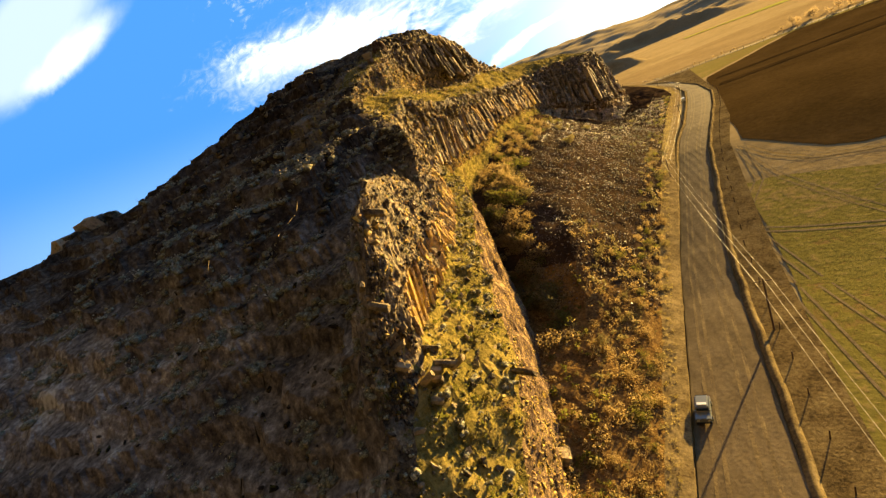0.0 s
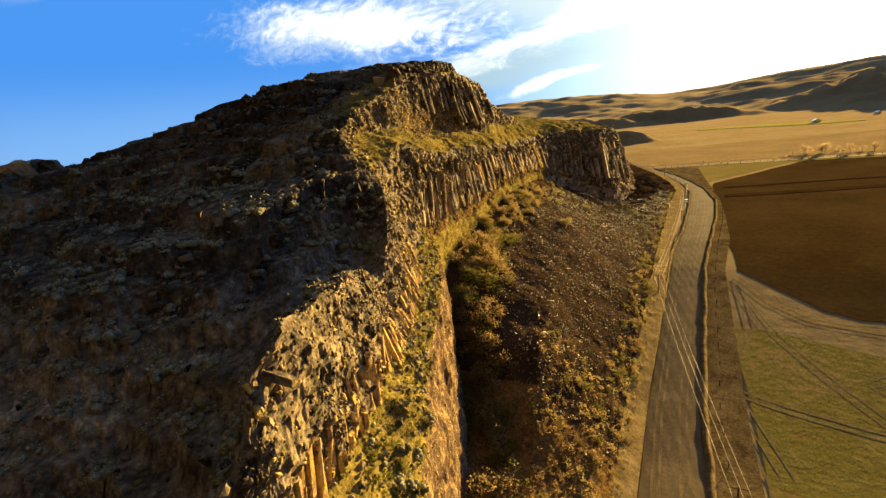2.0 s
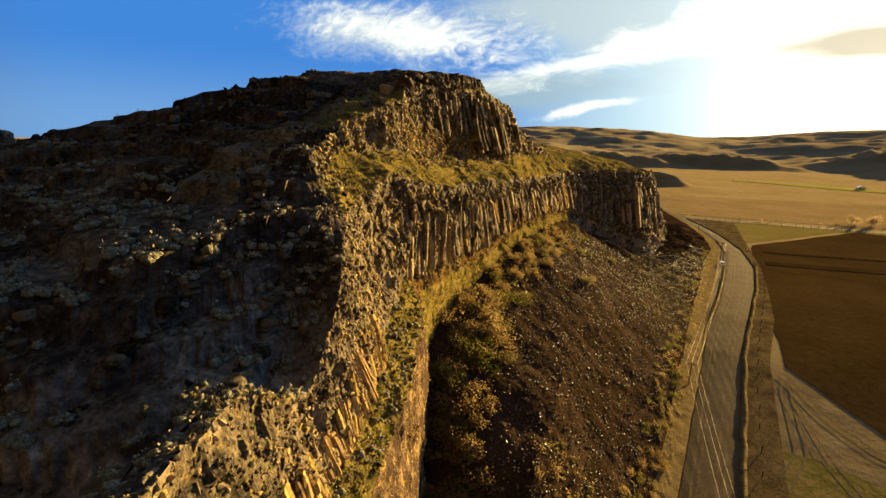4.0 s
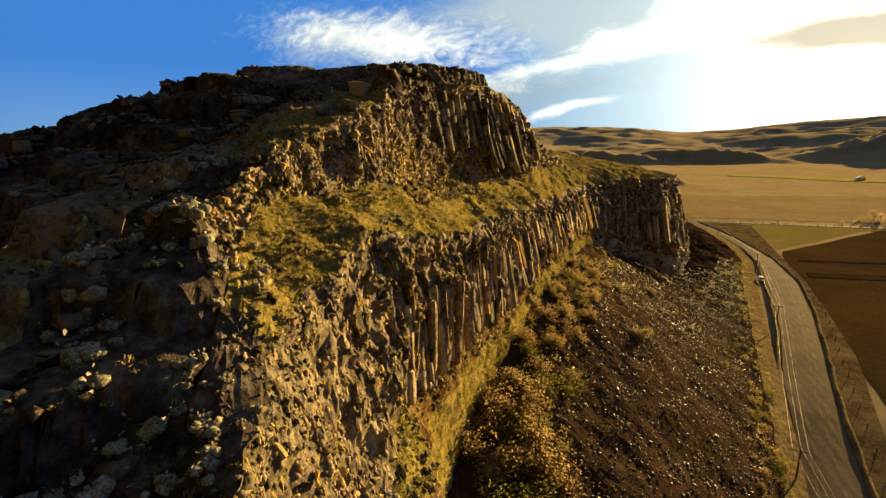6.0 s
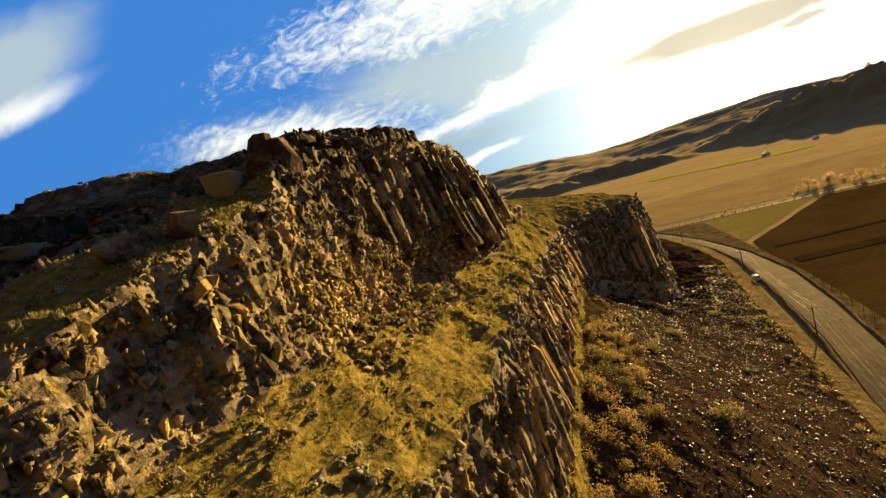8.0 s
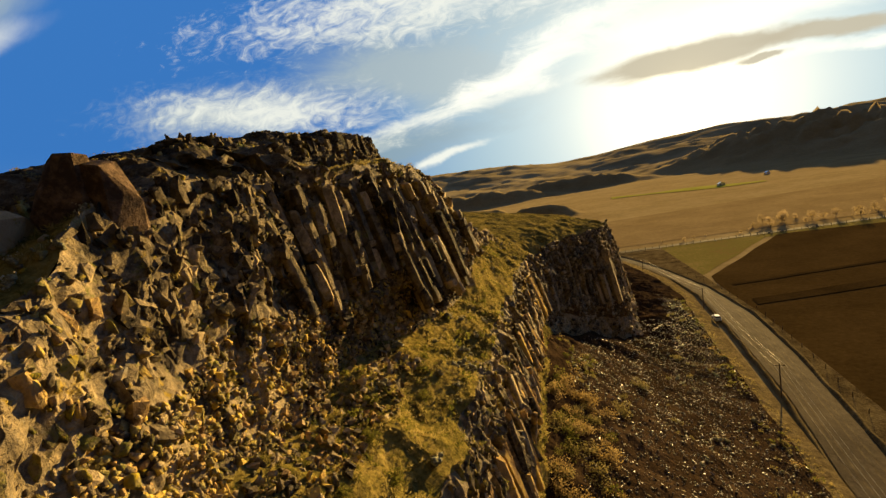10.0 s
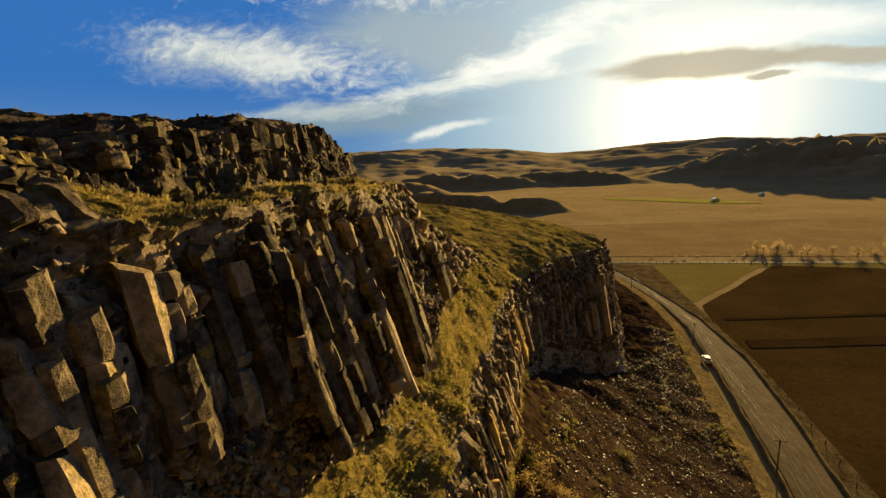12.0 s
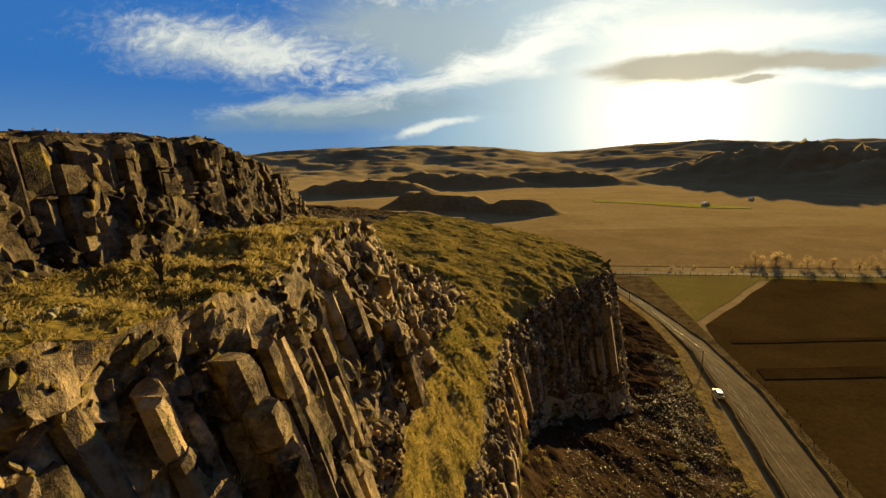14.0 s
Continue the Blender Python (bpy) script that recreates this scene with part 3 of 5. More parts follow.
LAND = {}
for a, b, y0, y1, n, mat, name, label, category in (
        ("road_edge", "scree_foot", -60, 450, 8, VERGE, "verge", "dry grassy verge between gravel road and scree", "verge"),
        ("scree_foot", "scree_mid", -60, 112, 40, BRUSH, "brush_slope", "rusty brush covered slope beside the road", "slope"),
        ("scree_foot", "scree_mid", 112, 450, 40, SCREE, "scree", "dark basalt scree slope above the road", "slope"),
        ("scree_mid", "cliff_base", -60, 112, 30, BRUSH, "wall_foot", "brushy ground at the foot of the rock wall", "slope"),
        ("scree_mid", "cliff_base", 112, 450, 30, SCREE, "scree_upper", "dark scree and brush below the basalt cliff", "slope"),
        ("cliff_base", "wall_lip", -60, 124, 26, OCHRE, "lower_wall", "ochre lichen-stained rock wall", "cliff"),
        ("cliff_base", "wall_lip", 124, 236, 14, GRASS, "cliff_foot", "green grass and earth at the cliff foot", "slope"),
        ("cliff_base", "wall_lip", 236, 450, 14, ROCK, "far_wall", "shaded foot of the farther basalt cliff", "cliff"),
        ("wall_lip", "shelf_inner", -60, 124, 16, GRASS, "grass_shelf", "narrow green and yellow grass shelf", "ledge"),
        ("wall_lip", "shelf_inner", 124, 450, 6, BRUSH, "column_foot", "foot of the basalt columns", "cliff"),
        ("shelf_inner", "cliff_top", -60, 450, 52, ROCK, "cliff", "columnar basalt cliff lit by low sun", "cliff"),
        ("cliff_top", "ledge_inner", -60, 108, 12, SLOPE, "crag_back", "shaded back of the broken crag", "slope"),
        ("cliff_top", "ledge_inner", 108, 450, 18, GRASS, "grass_ledge", "golden grass ledge between two basalt cliffs", "ledge"),
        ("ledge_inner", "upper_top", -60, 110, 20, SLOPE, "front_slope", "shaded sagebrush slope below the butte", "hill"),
        ("ledge_inner", "upper_top", 110, 236, 48, ROCK, "upper_cliff", "upper basalt cliff of broken columns", "cliff"),
        ("ledge_inner", "upper_top", 236, 450, 14, GRASS, "plateau", "dry grassy top of the farther butte", "hill"),
        ("upper_top", "bench_inner", -60, 118, 20, SLOPE, "front_bench", "shaded sagebrush slope of the butte", "hill"),
        ("upper_top", "bench_inner", 118, 146, 16, GRASS, "grass_shoulder", "stony grass shoulder above the upper cliff", "ledge"),
        # this shoulder's shadow is put into its darker rock colour
        ("upper_top", "bench_inner", 146, 162, 24, DARK_SHADED_ROCK, "rock_shoulder", "dark broken rock shoulder below the summit", "cliff"),
        ("upper_top", "bench_inner", 162, 450, 16, GRASS, "grass_bench", "bench of dry bunch grass below the top tier", "ledge"),
        ("bench_inner", "top_rim", -60, 98, 16, SLOPE, "front_rise", "shaded sagebrush rise of the butte", "hill"),
        ("bench_inner", "top_rim", 98, 136, 16, DARK_SHADED_ROCK, "front_rim", "dark rock rim across the shaded butte", "cliff"),
        ("bench_inner", "top_rim", 136, 236, 24, DARK_SHADED_ROCK, "top_cliff", "dark blocky top tier of basalt", "cliff"),
        ("bench_inner", "top_rim", 236, 450, 14, GRASS, "plateau_back", "dry grassy top of the farther butte", "hill"),
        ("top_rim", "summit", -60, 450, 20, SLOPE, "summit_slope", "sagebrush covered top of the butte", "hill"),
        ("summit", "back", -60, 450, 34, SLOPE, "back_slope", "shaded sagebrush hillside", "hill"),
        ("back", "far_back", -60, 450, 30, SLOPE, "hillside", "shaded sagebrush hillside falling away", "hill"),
        ("far_back", "toe", -60, 450, 20, SLOPE, "hill_foot", "lower sagebrush hillside", "hill")):
    LAND[name] = strip(name, band(a, b, y0, y1, 0.375 if (a, b) in JOINTED and mat in (ROCK, DARK_SHADED_ROCK) else 0.75, n), mat, label, category)

# the valley floor and the far hills: one sheet to the horizon
SKYLINE = [(-180, 0.5), (-100, -1.2), (-60, -1.4), (-45, -0.4), (-32, 0.7), (-24, 1.1), (-13, 1.35), (-7.5, 1.15), (-2.5, 0.45), (2, 0.55), (8, 1.15), (14.5, 1.55), (20, 1.15), (29, 1.3), (45, 1.5), (90, 1.5), (180, 0.5)]


def road_height(y):
    return np.interp(y, [-60, 80, 118, 140, 205, 235, 260], [-9.9, -9.5, -8.9, -7.6, -2.6, -1.5, -1.3])


def bump(x, y, cx, cy, rx, ry, turn, height, shoulder):
    """A butte or hill with a flat top and the given width of shoulder: its height at x, y."""
    c, s = math.cos(turn), math.sin(turn)
    a, b = (x - cx) * c + (y - cy) * s, -(x - cx) * s + (y - cy) * c
    d = np.sqrt((a / rx) ** 2 + (b / ry) ** 2)
    k = np.clip((1 - d) / shoulder, 0, 1)
    return height * k * k * (3 - 2 * k)


def ground_height(x, y):
    rr, aa = np.hypot(x, y - 150), np.degrees(np.arctan2(x, y - 150))
    el = np.interp(aa, [s[0] for s in SKYLINE], [s[1] for s in SKYLINE])
    rise = np.clip((rr - 1500) / 2400, 0, 1)
    rise = rise * rise * (3 - 2 * rise)
    top = 70 + np.tan(np.radians(el)) * 3900
    z = (road_height(y) - 0.35) * (1 - rise) + top * rise
    p = np.stack([x, y, 0 * x], -1).reshape(-1, 3)
    f = fractal(p * 0.0024, 5, 0.5).reshape(x.shape)
    ridge = (1 - np.abs(fractal(p * 0.0016 + 9.0, 4, 0.5))).reshape(x.shape)
    z = z + rise * (1 - rise) * (60 * f + 100 * (ridge - 0.6)) + rise * 22 * (ridge - 0.6)
    fine = fractal(p * 0.012 + 4.0, 4, 0.55).reshape(x.shape)
    z = z + 5.0 * fine * np.clip((rr - 900) / 900, 0, 1) * np.clip((3900 - rr) / 600, 0, 1)
    crag = fractal(p * 0.03 + 8.0, 3, 0.6).reshape(x.shape)
    left = np.clip((-aa - 4) / 10, 0, 1) * np.clip((rr - 260) / 200, 0, 1)
    z = z + left * (1 - rise) * 4 * (f - 0.6)
    for b in ((-196, 790, 95, 42, 0.15, 19, 0.6), (-83, 775, 62, 30, -0.1, 13, 0.7), (-222, 690, 80, 30, 0.1, 10, 0.7), (-415, 1090, 170, 60, 0.2, 26, 0.6),
              (-300, 1350, 260, 90, 0.1, 36, 0.7), (-60, 1500, 300, 100, -0.1, 30, 0.8), (820, 1560, 800, 480, -0.5, 84, 0.75), (1500, 1000, 800, 600, -0.9, 110, 0.8)):
        z = z + bump(x, y, *b) * (1 + 0.22 * f + 0.30 * crag)
    return np.where(rr > 4000, z - (rr - 4000) * 0.25, z)


def ground_sheet():
    az = np.radians(np.concatenate([np.arange(-180, -50, 4), np.arange(-50, 50, 0.4), np.arange(50, 180, 4), [180]]))
    r = np.concatenate([np.linspace(0, 300, 60), np.geomspace(306, 4600, 150)])
    rr, aa = np.meshgrid(r, az, indexing="ij")
    x, y = rr * np.sin(aa), 150 + rr * np.cos(aa)
    return np.stack([x, y, ground_height(x, y)], -1)


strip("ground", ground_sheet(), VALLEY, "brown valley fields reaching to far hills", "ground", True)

# road
def road_lines(ys):
    left = np.interp(ys, [-60, 60, 130, 165, 220, 250, 300, 340, 367, 400, 430, 455], [3.2, 2.8, 1.9, 2.8, 4.2, 7.2, 9.2, 9.6, 6, -2.5, -13, -24])
    right = np.interp(ys, [-60, 60, 130, 165, 208, 240, 275, 313, 354, 368, 409, 430, 455], [14.5, 13.8, 10.7, 11.3, 12.3, 15, 18, 19.4, 15.2, 10.6, -3.8, -8, -17])
    return left, np.maximum(right, left + 6.0)


def ribbon(name, xa, xb, ys, lift, n, mat, label, category, crown=0.0):
    """A strip of ground cover that runs along y between two edges."""
    u = np.linspace(0, 1, n + 1)[None, :]
    gx = xa[:, None] * (1 - u) + xb[:, None] * u
    gz = np.repeat(road_height(ys)[:, None], n + 1, 1) + lift + crown * np.sin(u * math.pi) + 0.03 * np.sin(gx * 3.1 + ys[:, None] * 0.7)
    return strip(name, np.stack([gx, np.repeat(ys[:, None], n + 1, 1), gz], -1), mat, label, category, True)


ys = np.arange(-60, 456, 1.5)
la, ra = road_lines(ys)
ribbon("road", la, ra, ys, 0.05, 16, ROAD, "pale packed gravel road along the cliff foot", "road", 0.10)
for k, s0 in enumerate((0.16, 0.27, 0.60, 0.74)):
    ribbon("wheel_track", la + (ra - la) * s0, la + (ra - la) * (s0 + 0.05), ys, 0.058 + 0.10 * math.sin(math.pi * (s0 + 0.025)), 2, TRACK, "paler wheel track worn into the gravel road", "track")
for side, off, wide in ((ra, 0.2, 1.3), (la, -1.5, 1.3)):
    wob = 0.25 * value_noise(np.stack([ys * 0.2, ys * 0, ys * 0 + off], -1))
    g = []
    for k, (o, h) in enumerate(((0, 0.0), (0.3, 0.35), (0.55, 0.5), (0.8, 0.3), (1.0, -0.2))):
        g.append(np.stack([side + off + o * wide + wob, ys, road_height(ys) + 0.02 + h * (1 + 1.2 * wob)], -1))
    strip("berm", np.stack(g, 1), VERGE, "low graded earth berm beside the gravel road", "berm", True)


side = np.interp(ys, [-60, 60, 130, 205, 240, 275, 313, 354, 456], [24, 21, 18.6, 18.6, 22, 22.5, 22.5, 20, 14])
ribbon("roadside", ra + 1.2, np.maximum(side, ra + 2.5), ys, -0.12, 8, ROADSIDE, "trampled dry grass and bare earth beside the road", "verge")


def patch(name, x0, x1, y0, y1, edge, mat, label, category, lift=0.12, step=6.0):
    """A field: a sheet that follows the ground, its near and far edges bent by edge(x) metres."""
    nx, ny = int((x1 - x0) / step) + 2, int((y1 - y0) / step) + 2
    xx, v = np.meshgrid(np.linspace(x0, x1, nx), np.linspace(0, 1, ny), indexing="ij")
    lo, hi = y0 + edge(xx)[0], y1 + edge(xx)[1]
    yy = lo * (1 - v) + hi * v
    p = np.stack([xx, yy, 0 * xx], -1).reshape(-1, 3)
    xx = xx + 1.5 * value_noise(p * 0.05).reshape(xx.shape)
    return strip(name, np.stack([xx, yy, ground_height(xx, yy) + lift], -1), mat, label, category, True)


patch("pasture", 18.5, 140, -40, 168, lambda x: (0 * x, -6 * np.clip((x - 25) / 12, 0, 3) + 0.1 * (x - 20)), PASTURE, "green and dry pasture crossed by wheel tracks", "field")
patch("ploughed_field", 21.5, 260, 205, 372, lambda x: (-28 * np.clip((x - 22) / 20, 0, 1) + 0 * x, np.clip((x - 21) * 1.5, 0, 92)), PLOUGHED, "brown ploughed field beside the gravel road", "field")
patch("stubble_field", 14, 320, 372, 462, lambda x: (np.clip((x - 16) * 1.5, 0, 86), 0.14 * x), PASTURE, "pale green stubble field at the bend of the road", "field", 0.1)
patch("far_field", -60, 420, 480, 640, lambda x: (0.14 * x, 0.3 * x), FALLOW, "wide brown field beyond the cross road", "field", 0.2, 14)
patch("bright_field", 20, 215, 870, 915, lambda x: (60 - 0.30 * x + 14 * np.sin(x * 0.03), 62 - 0.30 * x - 0.0011 * (x - 90) ** 2 + 10 * np.sin(x * 0.05 + 1)), MEADOW, "bright yellow-green field near a white house", "field", 0.5, 14)
for y0, y1 in ((352, 355), (322, 330)):
    patch("ploughed_strip", 26, 150, y0, y1, lambda x: (0.27 * (x - 22), 0.27 * (x - 22)), DARK_EARTH, "darker freshly turned strip in the ploughed field", "field", 0.3)
cx = np.linspace(-40, 420, 120)
cy = 461 + 0.145 * cx
strip("cross_road", np.stack([np.stack([cx, cy + o, ground_height(cx, cy + o) + 0.25], -1) for o in (-3.2, 0, 3.2)], 1), ROAD, "straight pale cross road at the end of the fields", "road", True)


def trail(points, width, name="field_track", label="faint wheel ruts across the pasture"):
    """A pair of ruts along a bent line."""
    p = np.array(points, float)
    t = np.linspace(0, len(p) - 1, 60)
    x, y = (np.interp(t, np.arange(len(p)), p[:, k]) for k in (0, 1))
    for _ in range(6):
        x[1:-1], y[1:-1] = (x[:-2] + 2 * x[1:-1] + x[2:]) / 4, (y[:-2] + 2 * y[1:-1] + y[2:]) / 4
    dx, dy = np.gradient(x), np.gradient(y)
    nx, ny = -dy / np.hypot(dx, dy), dx / np.hypot(dx, dy)
    for off in (-0.9, 0.9):
        rows = [np.stack([x + nx * o, y + ny * o, ground_height(x + nx * o, y + ny * o) + 0.16], -1) for o in (off - width / 2, off + width / 2)]
        strip(name, np.stack(rows, 1), TRACK, label, "track", True)


trail([(14, 143), (25, 138), (38, 134), (60, 133), (110, 138)], 0.6)
trail([(16, 150), (22, 170), (21, 199)], 0.4)
trail([(21, 199), (27, 184), (34, 175), (44, 172), (70, 168), (110, 172)], 0.45)
trail([(15, 140), (19, 118), (24, 90), (33, 50), (45, 0)], 0.4)
trail([(17, 140), (24, 115), (31, 92), (44, 52), (62, 5)], 0.35)
trail([(20, 196), (25, 170), (33, 150), (48, 120), (75, 70)], 0.3)
trail([(40, 150), (52, 160), (60, 152), (54, 142), (44, 144), (40, 150)], 0.3)


# ---- rock pieces ----
RND = np.random.RandomState(11)


def hull_mesh(name, points, mat):
    bm = bmesh.new()
    for p in points:
        bm.verts.new(p)
    r = bmesh.ops.convex_hull(bm, input=bm.verts[:])
    bmesh.ops.delete(bm, geom=list({g for g in r["geom_interior"] + r["geom_unused"] if isinstance(g, bmesh.types.BMVert)}), context="VERTS")
    bmesh.ops.recalc_face_normals(bm, faces=bm.faces[:])
    me = bpy.data.meshes.new(name)
    bm.to_mesh(me)
    bm.free()
    me.materials.append(mat)
    return me


def arrays(me):
    me.calc_loop_triangles()
    v = np.zeros(len(me.vertices) * 3)
    me.vertices.foreach_get("co", v)
    t = np.zeros(len(me.loop_triangles) * 3, int)
    me.loop_triangles.foreach_get("vertices", t)
    return v.reshape(-1, 3), t.reshape(-1, 3)


def stone_points(n=15, box=0.72):
    """An angular stone inside a unit ball, flattened towards a box."""
    p = RND.normal(size=(n, 3))
    p /= np.linalg.norm(p, axis=1)[:, None]
    return np.clip(p * 1.2, -box, box) * (0.85 + 0.15 * RND.rand(n, 1))


def column_mesh(name, sides, mat):
    """A length of column from z = 0 to 1, radius about 1, with worn edges and broken ends."""
    a = np.sort((np.arange(sides) + RND.uniform(-0.25, 0.25, sides)) * 2 * math.pi / sides)
    r = 1 + RND.uniform(-0.16, 0.12, sides)
    tilt = RND.uniform(-0.10, 0.10, 2)
    bm = bmesh.new()
    last = None
    for z, s in ((0.0, 0.90), (0.22, 1.0), (0.5, 1.0), (0.78, 0.98), (1.0, 0.88)):
        wear = s * r * (1 + RND.uniform(-0.11, 0.09, sides))
        x, y = np.cos(a) * wear, np.sin(a) * wear
        zz = z + (x * tilt[0] + y * tilt[1]) * (z > 0.9) + RND.uniform(-0.03, 0.03, sides)
        ring = [bm.verts.new(p) for p in zip(x, y, zz)]
        if last:
            for k in range(sides):
                bm.faces.new((last[k], last[(k + 1) % sides], ring[(k + 1) % sides], ring[k]))
        else:
            bm.faces.new(ring[::-1])
        last = ring
    bm.faces.new(last)
    me = bpy.data.meshes.new(name)
    bm.to_mesh(me)
    bm.free()
    me.materials.append(mat)
    return me


STONES = {m.name: [hull_mesh("stone", stone_points(11), m) for _ in range(14)] for m in (ROCK, OCHRE, LICHEN, SCREE_STONE, DARK_SHADED_ROCK)}
COLUMNS = {m.name: [column_mesh("column", 5 + k % 3, m) for k in range(14)] for m in (ROCK, OCHRE, LICHEN, DARK_SHADED_ROCK)}


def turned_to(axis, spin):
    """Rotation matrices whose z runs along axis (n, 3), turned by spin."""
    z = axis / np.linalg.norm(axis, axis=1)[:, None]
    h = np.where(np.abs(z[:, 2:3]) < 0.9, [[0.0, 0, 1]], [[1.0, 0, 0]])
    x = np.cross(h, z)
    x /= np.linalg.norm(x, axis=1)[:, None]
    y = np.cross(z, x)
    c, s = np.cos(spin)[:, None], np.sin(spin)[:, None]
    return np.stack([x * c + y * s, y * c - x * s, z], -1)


def place(name, group, meshes, pos, rot, scale, parent, near, label="", most=290):
    """Pieces: those in the stretch of y given by near (at most `most`) as objects of their own, the rest joined into one mesh."""
    n = len(pos)
    pick = RND.randint(0, len(meshes), n)
    single = np.where((pos[:, 1] >= near[0]) & (pos[:, 1] <= near[1]))[0]
    if len(single) > most:
        size = scale[single].prod(axis=1)
        single = single[np.argsort(-size)[:most]]
    for i in single:
        m = np.eye(4)
        m[:3, :3] = rot[i] * scale[i]
        m[:3, 3] = pos[i]
        me = meshes[pick[i]]
        ob = new(name, me)
        ob.parent = parent
        ob.matrix_local = Matrix(m.tolist())
    rest = np.setdiff1d(np.arange(n), single)
    if len(rest):
        join(group, meshes, pos[rest], rot[rest], scale[rest], pick[rest], parent, label)


def join(name, meshes, pos, rot, scale, pick, parent, label="", category=""):
    """Many pieces as one mesh of kind stuff."""
    vs, fs, mats, base = [], [], [], 0
    slots = []
    for k, me in enumerate(meshes):
        sel = np.where(pick == k)[0]
        if not len(sel):
            continue
        v, t = arrays(me)
        w = np.einsum("nij,kj->nki", rot[sel] * scale[sel][:, None, :], v) + pos[sel][:, None, :]
        vs.append(w.reshape(-1, 3))
        f = t[None] + (np.arange(len(sel)) * len(v))[:, None, None] + base
        fs.append(f.reshape(-1, 3))
        base += len(sel) * len(v)
        for m in me.materials:
            if m not in slots:
                slots.append(m)
        own = np.array([slots.index(me.materials[me.polygons[tri.polygon_index].material_index]) for tri in me.loop_triangles])
        mats.append(np.tile(own, len(sel)))
    v, f, mi = np.concatenate(vs), np.concatenate(fs), np.concatenate(mats)
    me = bpy.data.meshes.new(name)
    me.vertices.add(len(v))
    me.vertices.foreach_set("co", v.ravel())
    me.loops.add(len(f) * 3)
    me.loops.foreach_set("vertex_index", f.ravel())
    me.polygons.add(len(f))
    me.polygons.foreach_set("loop_start", np.arange(0, len(f) * 3, 3))
    for m in slots:
        me.materials.append(m)
    me.polygons.foreach_set("material_index", mi)
    me.update(calc_edges=True)
    ob = new(name, me)
    if parent:
        ob.parent = parent
    return tagged(ob, label, category, kind="stuff")


def cliff_columns(a, b, y0, y1, u0, u1, step, radius, mats, parent, near, proud=0.25, cut=(1, 4), lean=0.0, rows=2, slope=None, ragged=0.30):
    """Columns that stand along a cliff from the share u0 to u1 of its height, each broken into lengths; slope: how far they lean back."""
    P, R, S = [], [], []
    for row in range(rows):
        y = np.arange(y0, y1, step) + RND.uniform(-0.3, 0.3, len(np.arange(y0, y1, step))) * step
        lo = surf(a, b, y, np.full(len(y), u0) + RND.uniform(-0.05, 0.05, len(y)))
        hi = surf(a, b, y, np.full(len(y), u1) - RND.uniform(0, ragged, len(y)) * (row + 0.4))
        for k in range(len(y)):
            axis = hi[k] - lo[k]
            foot = lo[k]
            if slope is not None:
                axis = np.array([-slope, 0.0, 1.0]) * max(axis[2], 0.8) * RND.uniform(0.92, 1.04)
                foot = hi[k] - axis
            axis[1] += lean * np.linalg.norm(axis) + RND.uniform(-0.03, 0.03) * np.linalg.norm(axis)
            out = np.array([0.9, -0.25, 0.1]) * (proud * (row + 1) * RND.uniform(0.2, 1.3) - 0.1)
            n = RND.randint(cut[0], cut[1] + 1)
            cuts = np.sort(np.concatenate([[0, 1], RND.uniform(0.12, 0.9, n - 1)]))
            r = radius * RND.uniform(0.6, 1.2)
            if row and RND.rand() < 0.3:
                continue
            spin = RND.uniform(0, 6.28)
            for c0, c1 in zip(cuts[:-1], cuts[1:]):
                out2 = out + RND.uniform(-0.13, 0.13, 3)
                P.append(foot + axis * c0 + out2)
                ln = np.linalg.norm(axis) * (c1 - c0) * 0.99
                R.append((axis + RND.uniform(-0.03, 0.03, 3) * ln, spin + RND.uniform(-0.12, 0.12)))
                S.append((r * RND.uniform(0.92, 1.05), r * RND.uniform(0.85, 1.05), ln))
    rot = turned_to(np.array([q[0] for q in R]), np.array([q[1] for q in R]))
    place("column", "column_run", [me for m in mats for me in COLUMNS[m.name]], np.array(P), rot, np.array(S), parent, near, "farther basalt columns of the same cliff")


def rubble(a, b, y0, y1, u0, u1, density, size, mats, parent, near, name="stone", sink=0.25, upright=0.0, bias=1.0, most=200, label="loose broken basalt blocks"):
    """Stones scattered over a strip of land."""
    ys = np.linspace(y0, y1, 40)
    g0, g1 = surf(a, b, ys, np.full(40, u0)), surf(a, b, ys, np.full(40, u1))
    area = np.linalg.norm(g1 - g0, axis=1).mean() * (y1 - y0)
    n = int(area * density)
    y, u = RND.uniform(y0, y1, n), u0 + (u1 - u0) * RND.rand(n) ** bias
    p = surf(a, b, y, u)
    s = size[0] * (size[1] / size[0]) ** (RND.rand(n) ** 2.0)
    axis = RND.normal(size=(n, 3)) + np.array([0, 0, upright * 4.0])
    scale = s[:, None] * np.stack([RND.uniform(0.6, 1.0, n), RND.uniform(0.6, 1.0, n), RND.uniform(0.8, 1.5 + upright, n)], 1)
    p = p + np.array([0.4, -0.1, 0.35]) * s[:, None] * (1 - 2 * sink)
    meshes = [me for m in mats for me in STONES[m.name]]
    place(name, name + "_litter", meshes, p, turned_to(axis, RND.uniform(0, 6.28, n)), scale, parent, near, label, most)


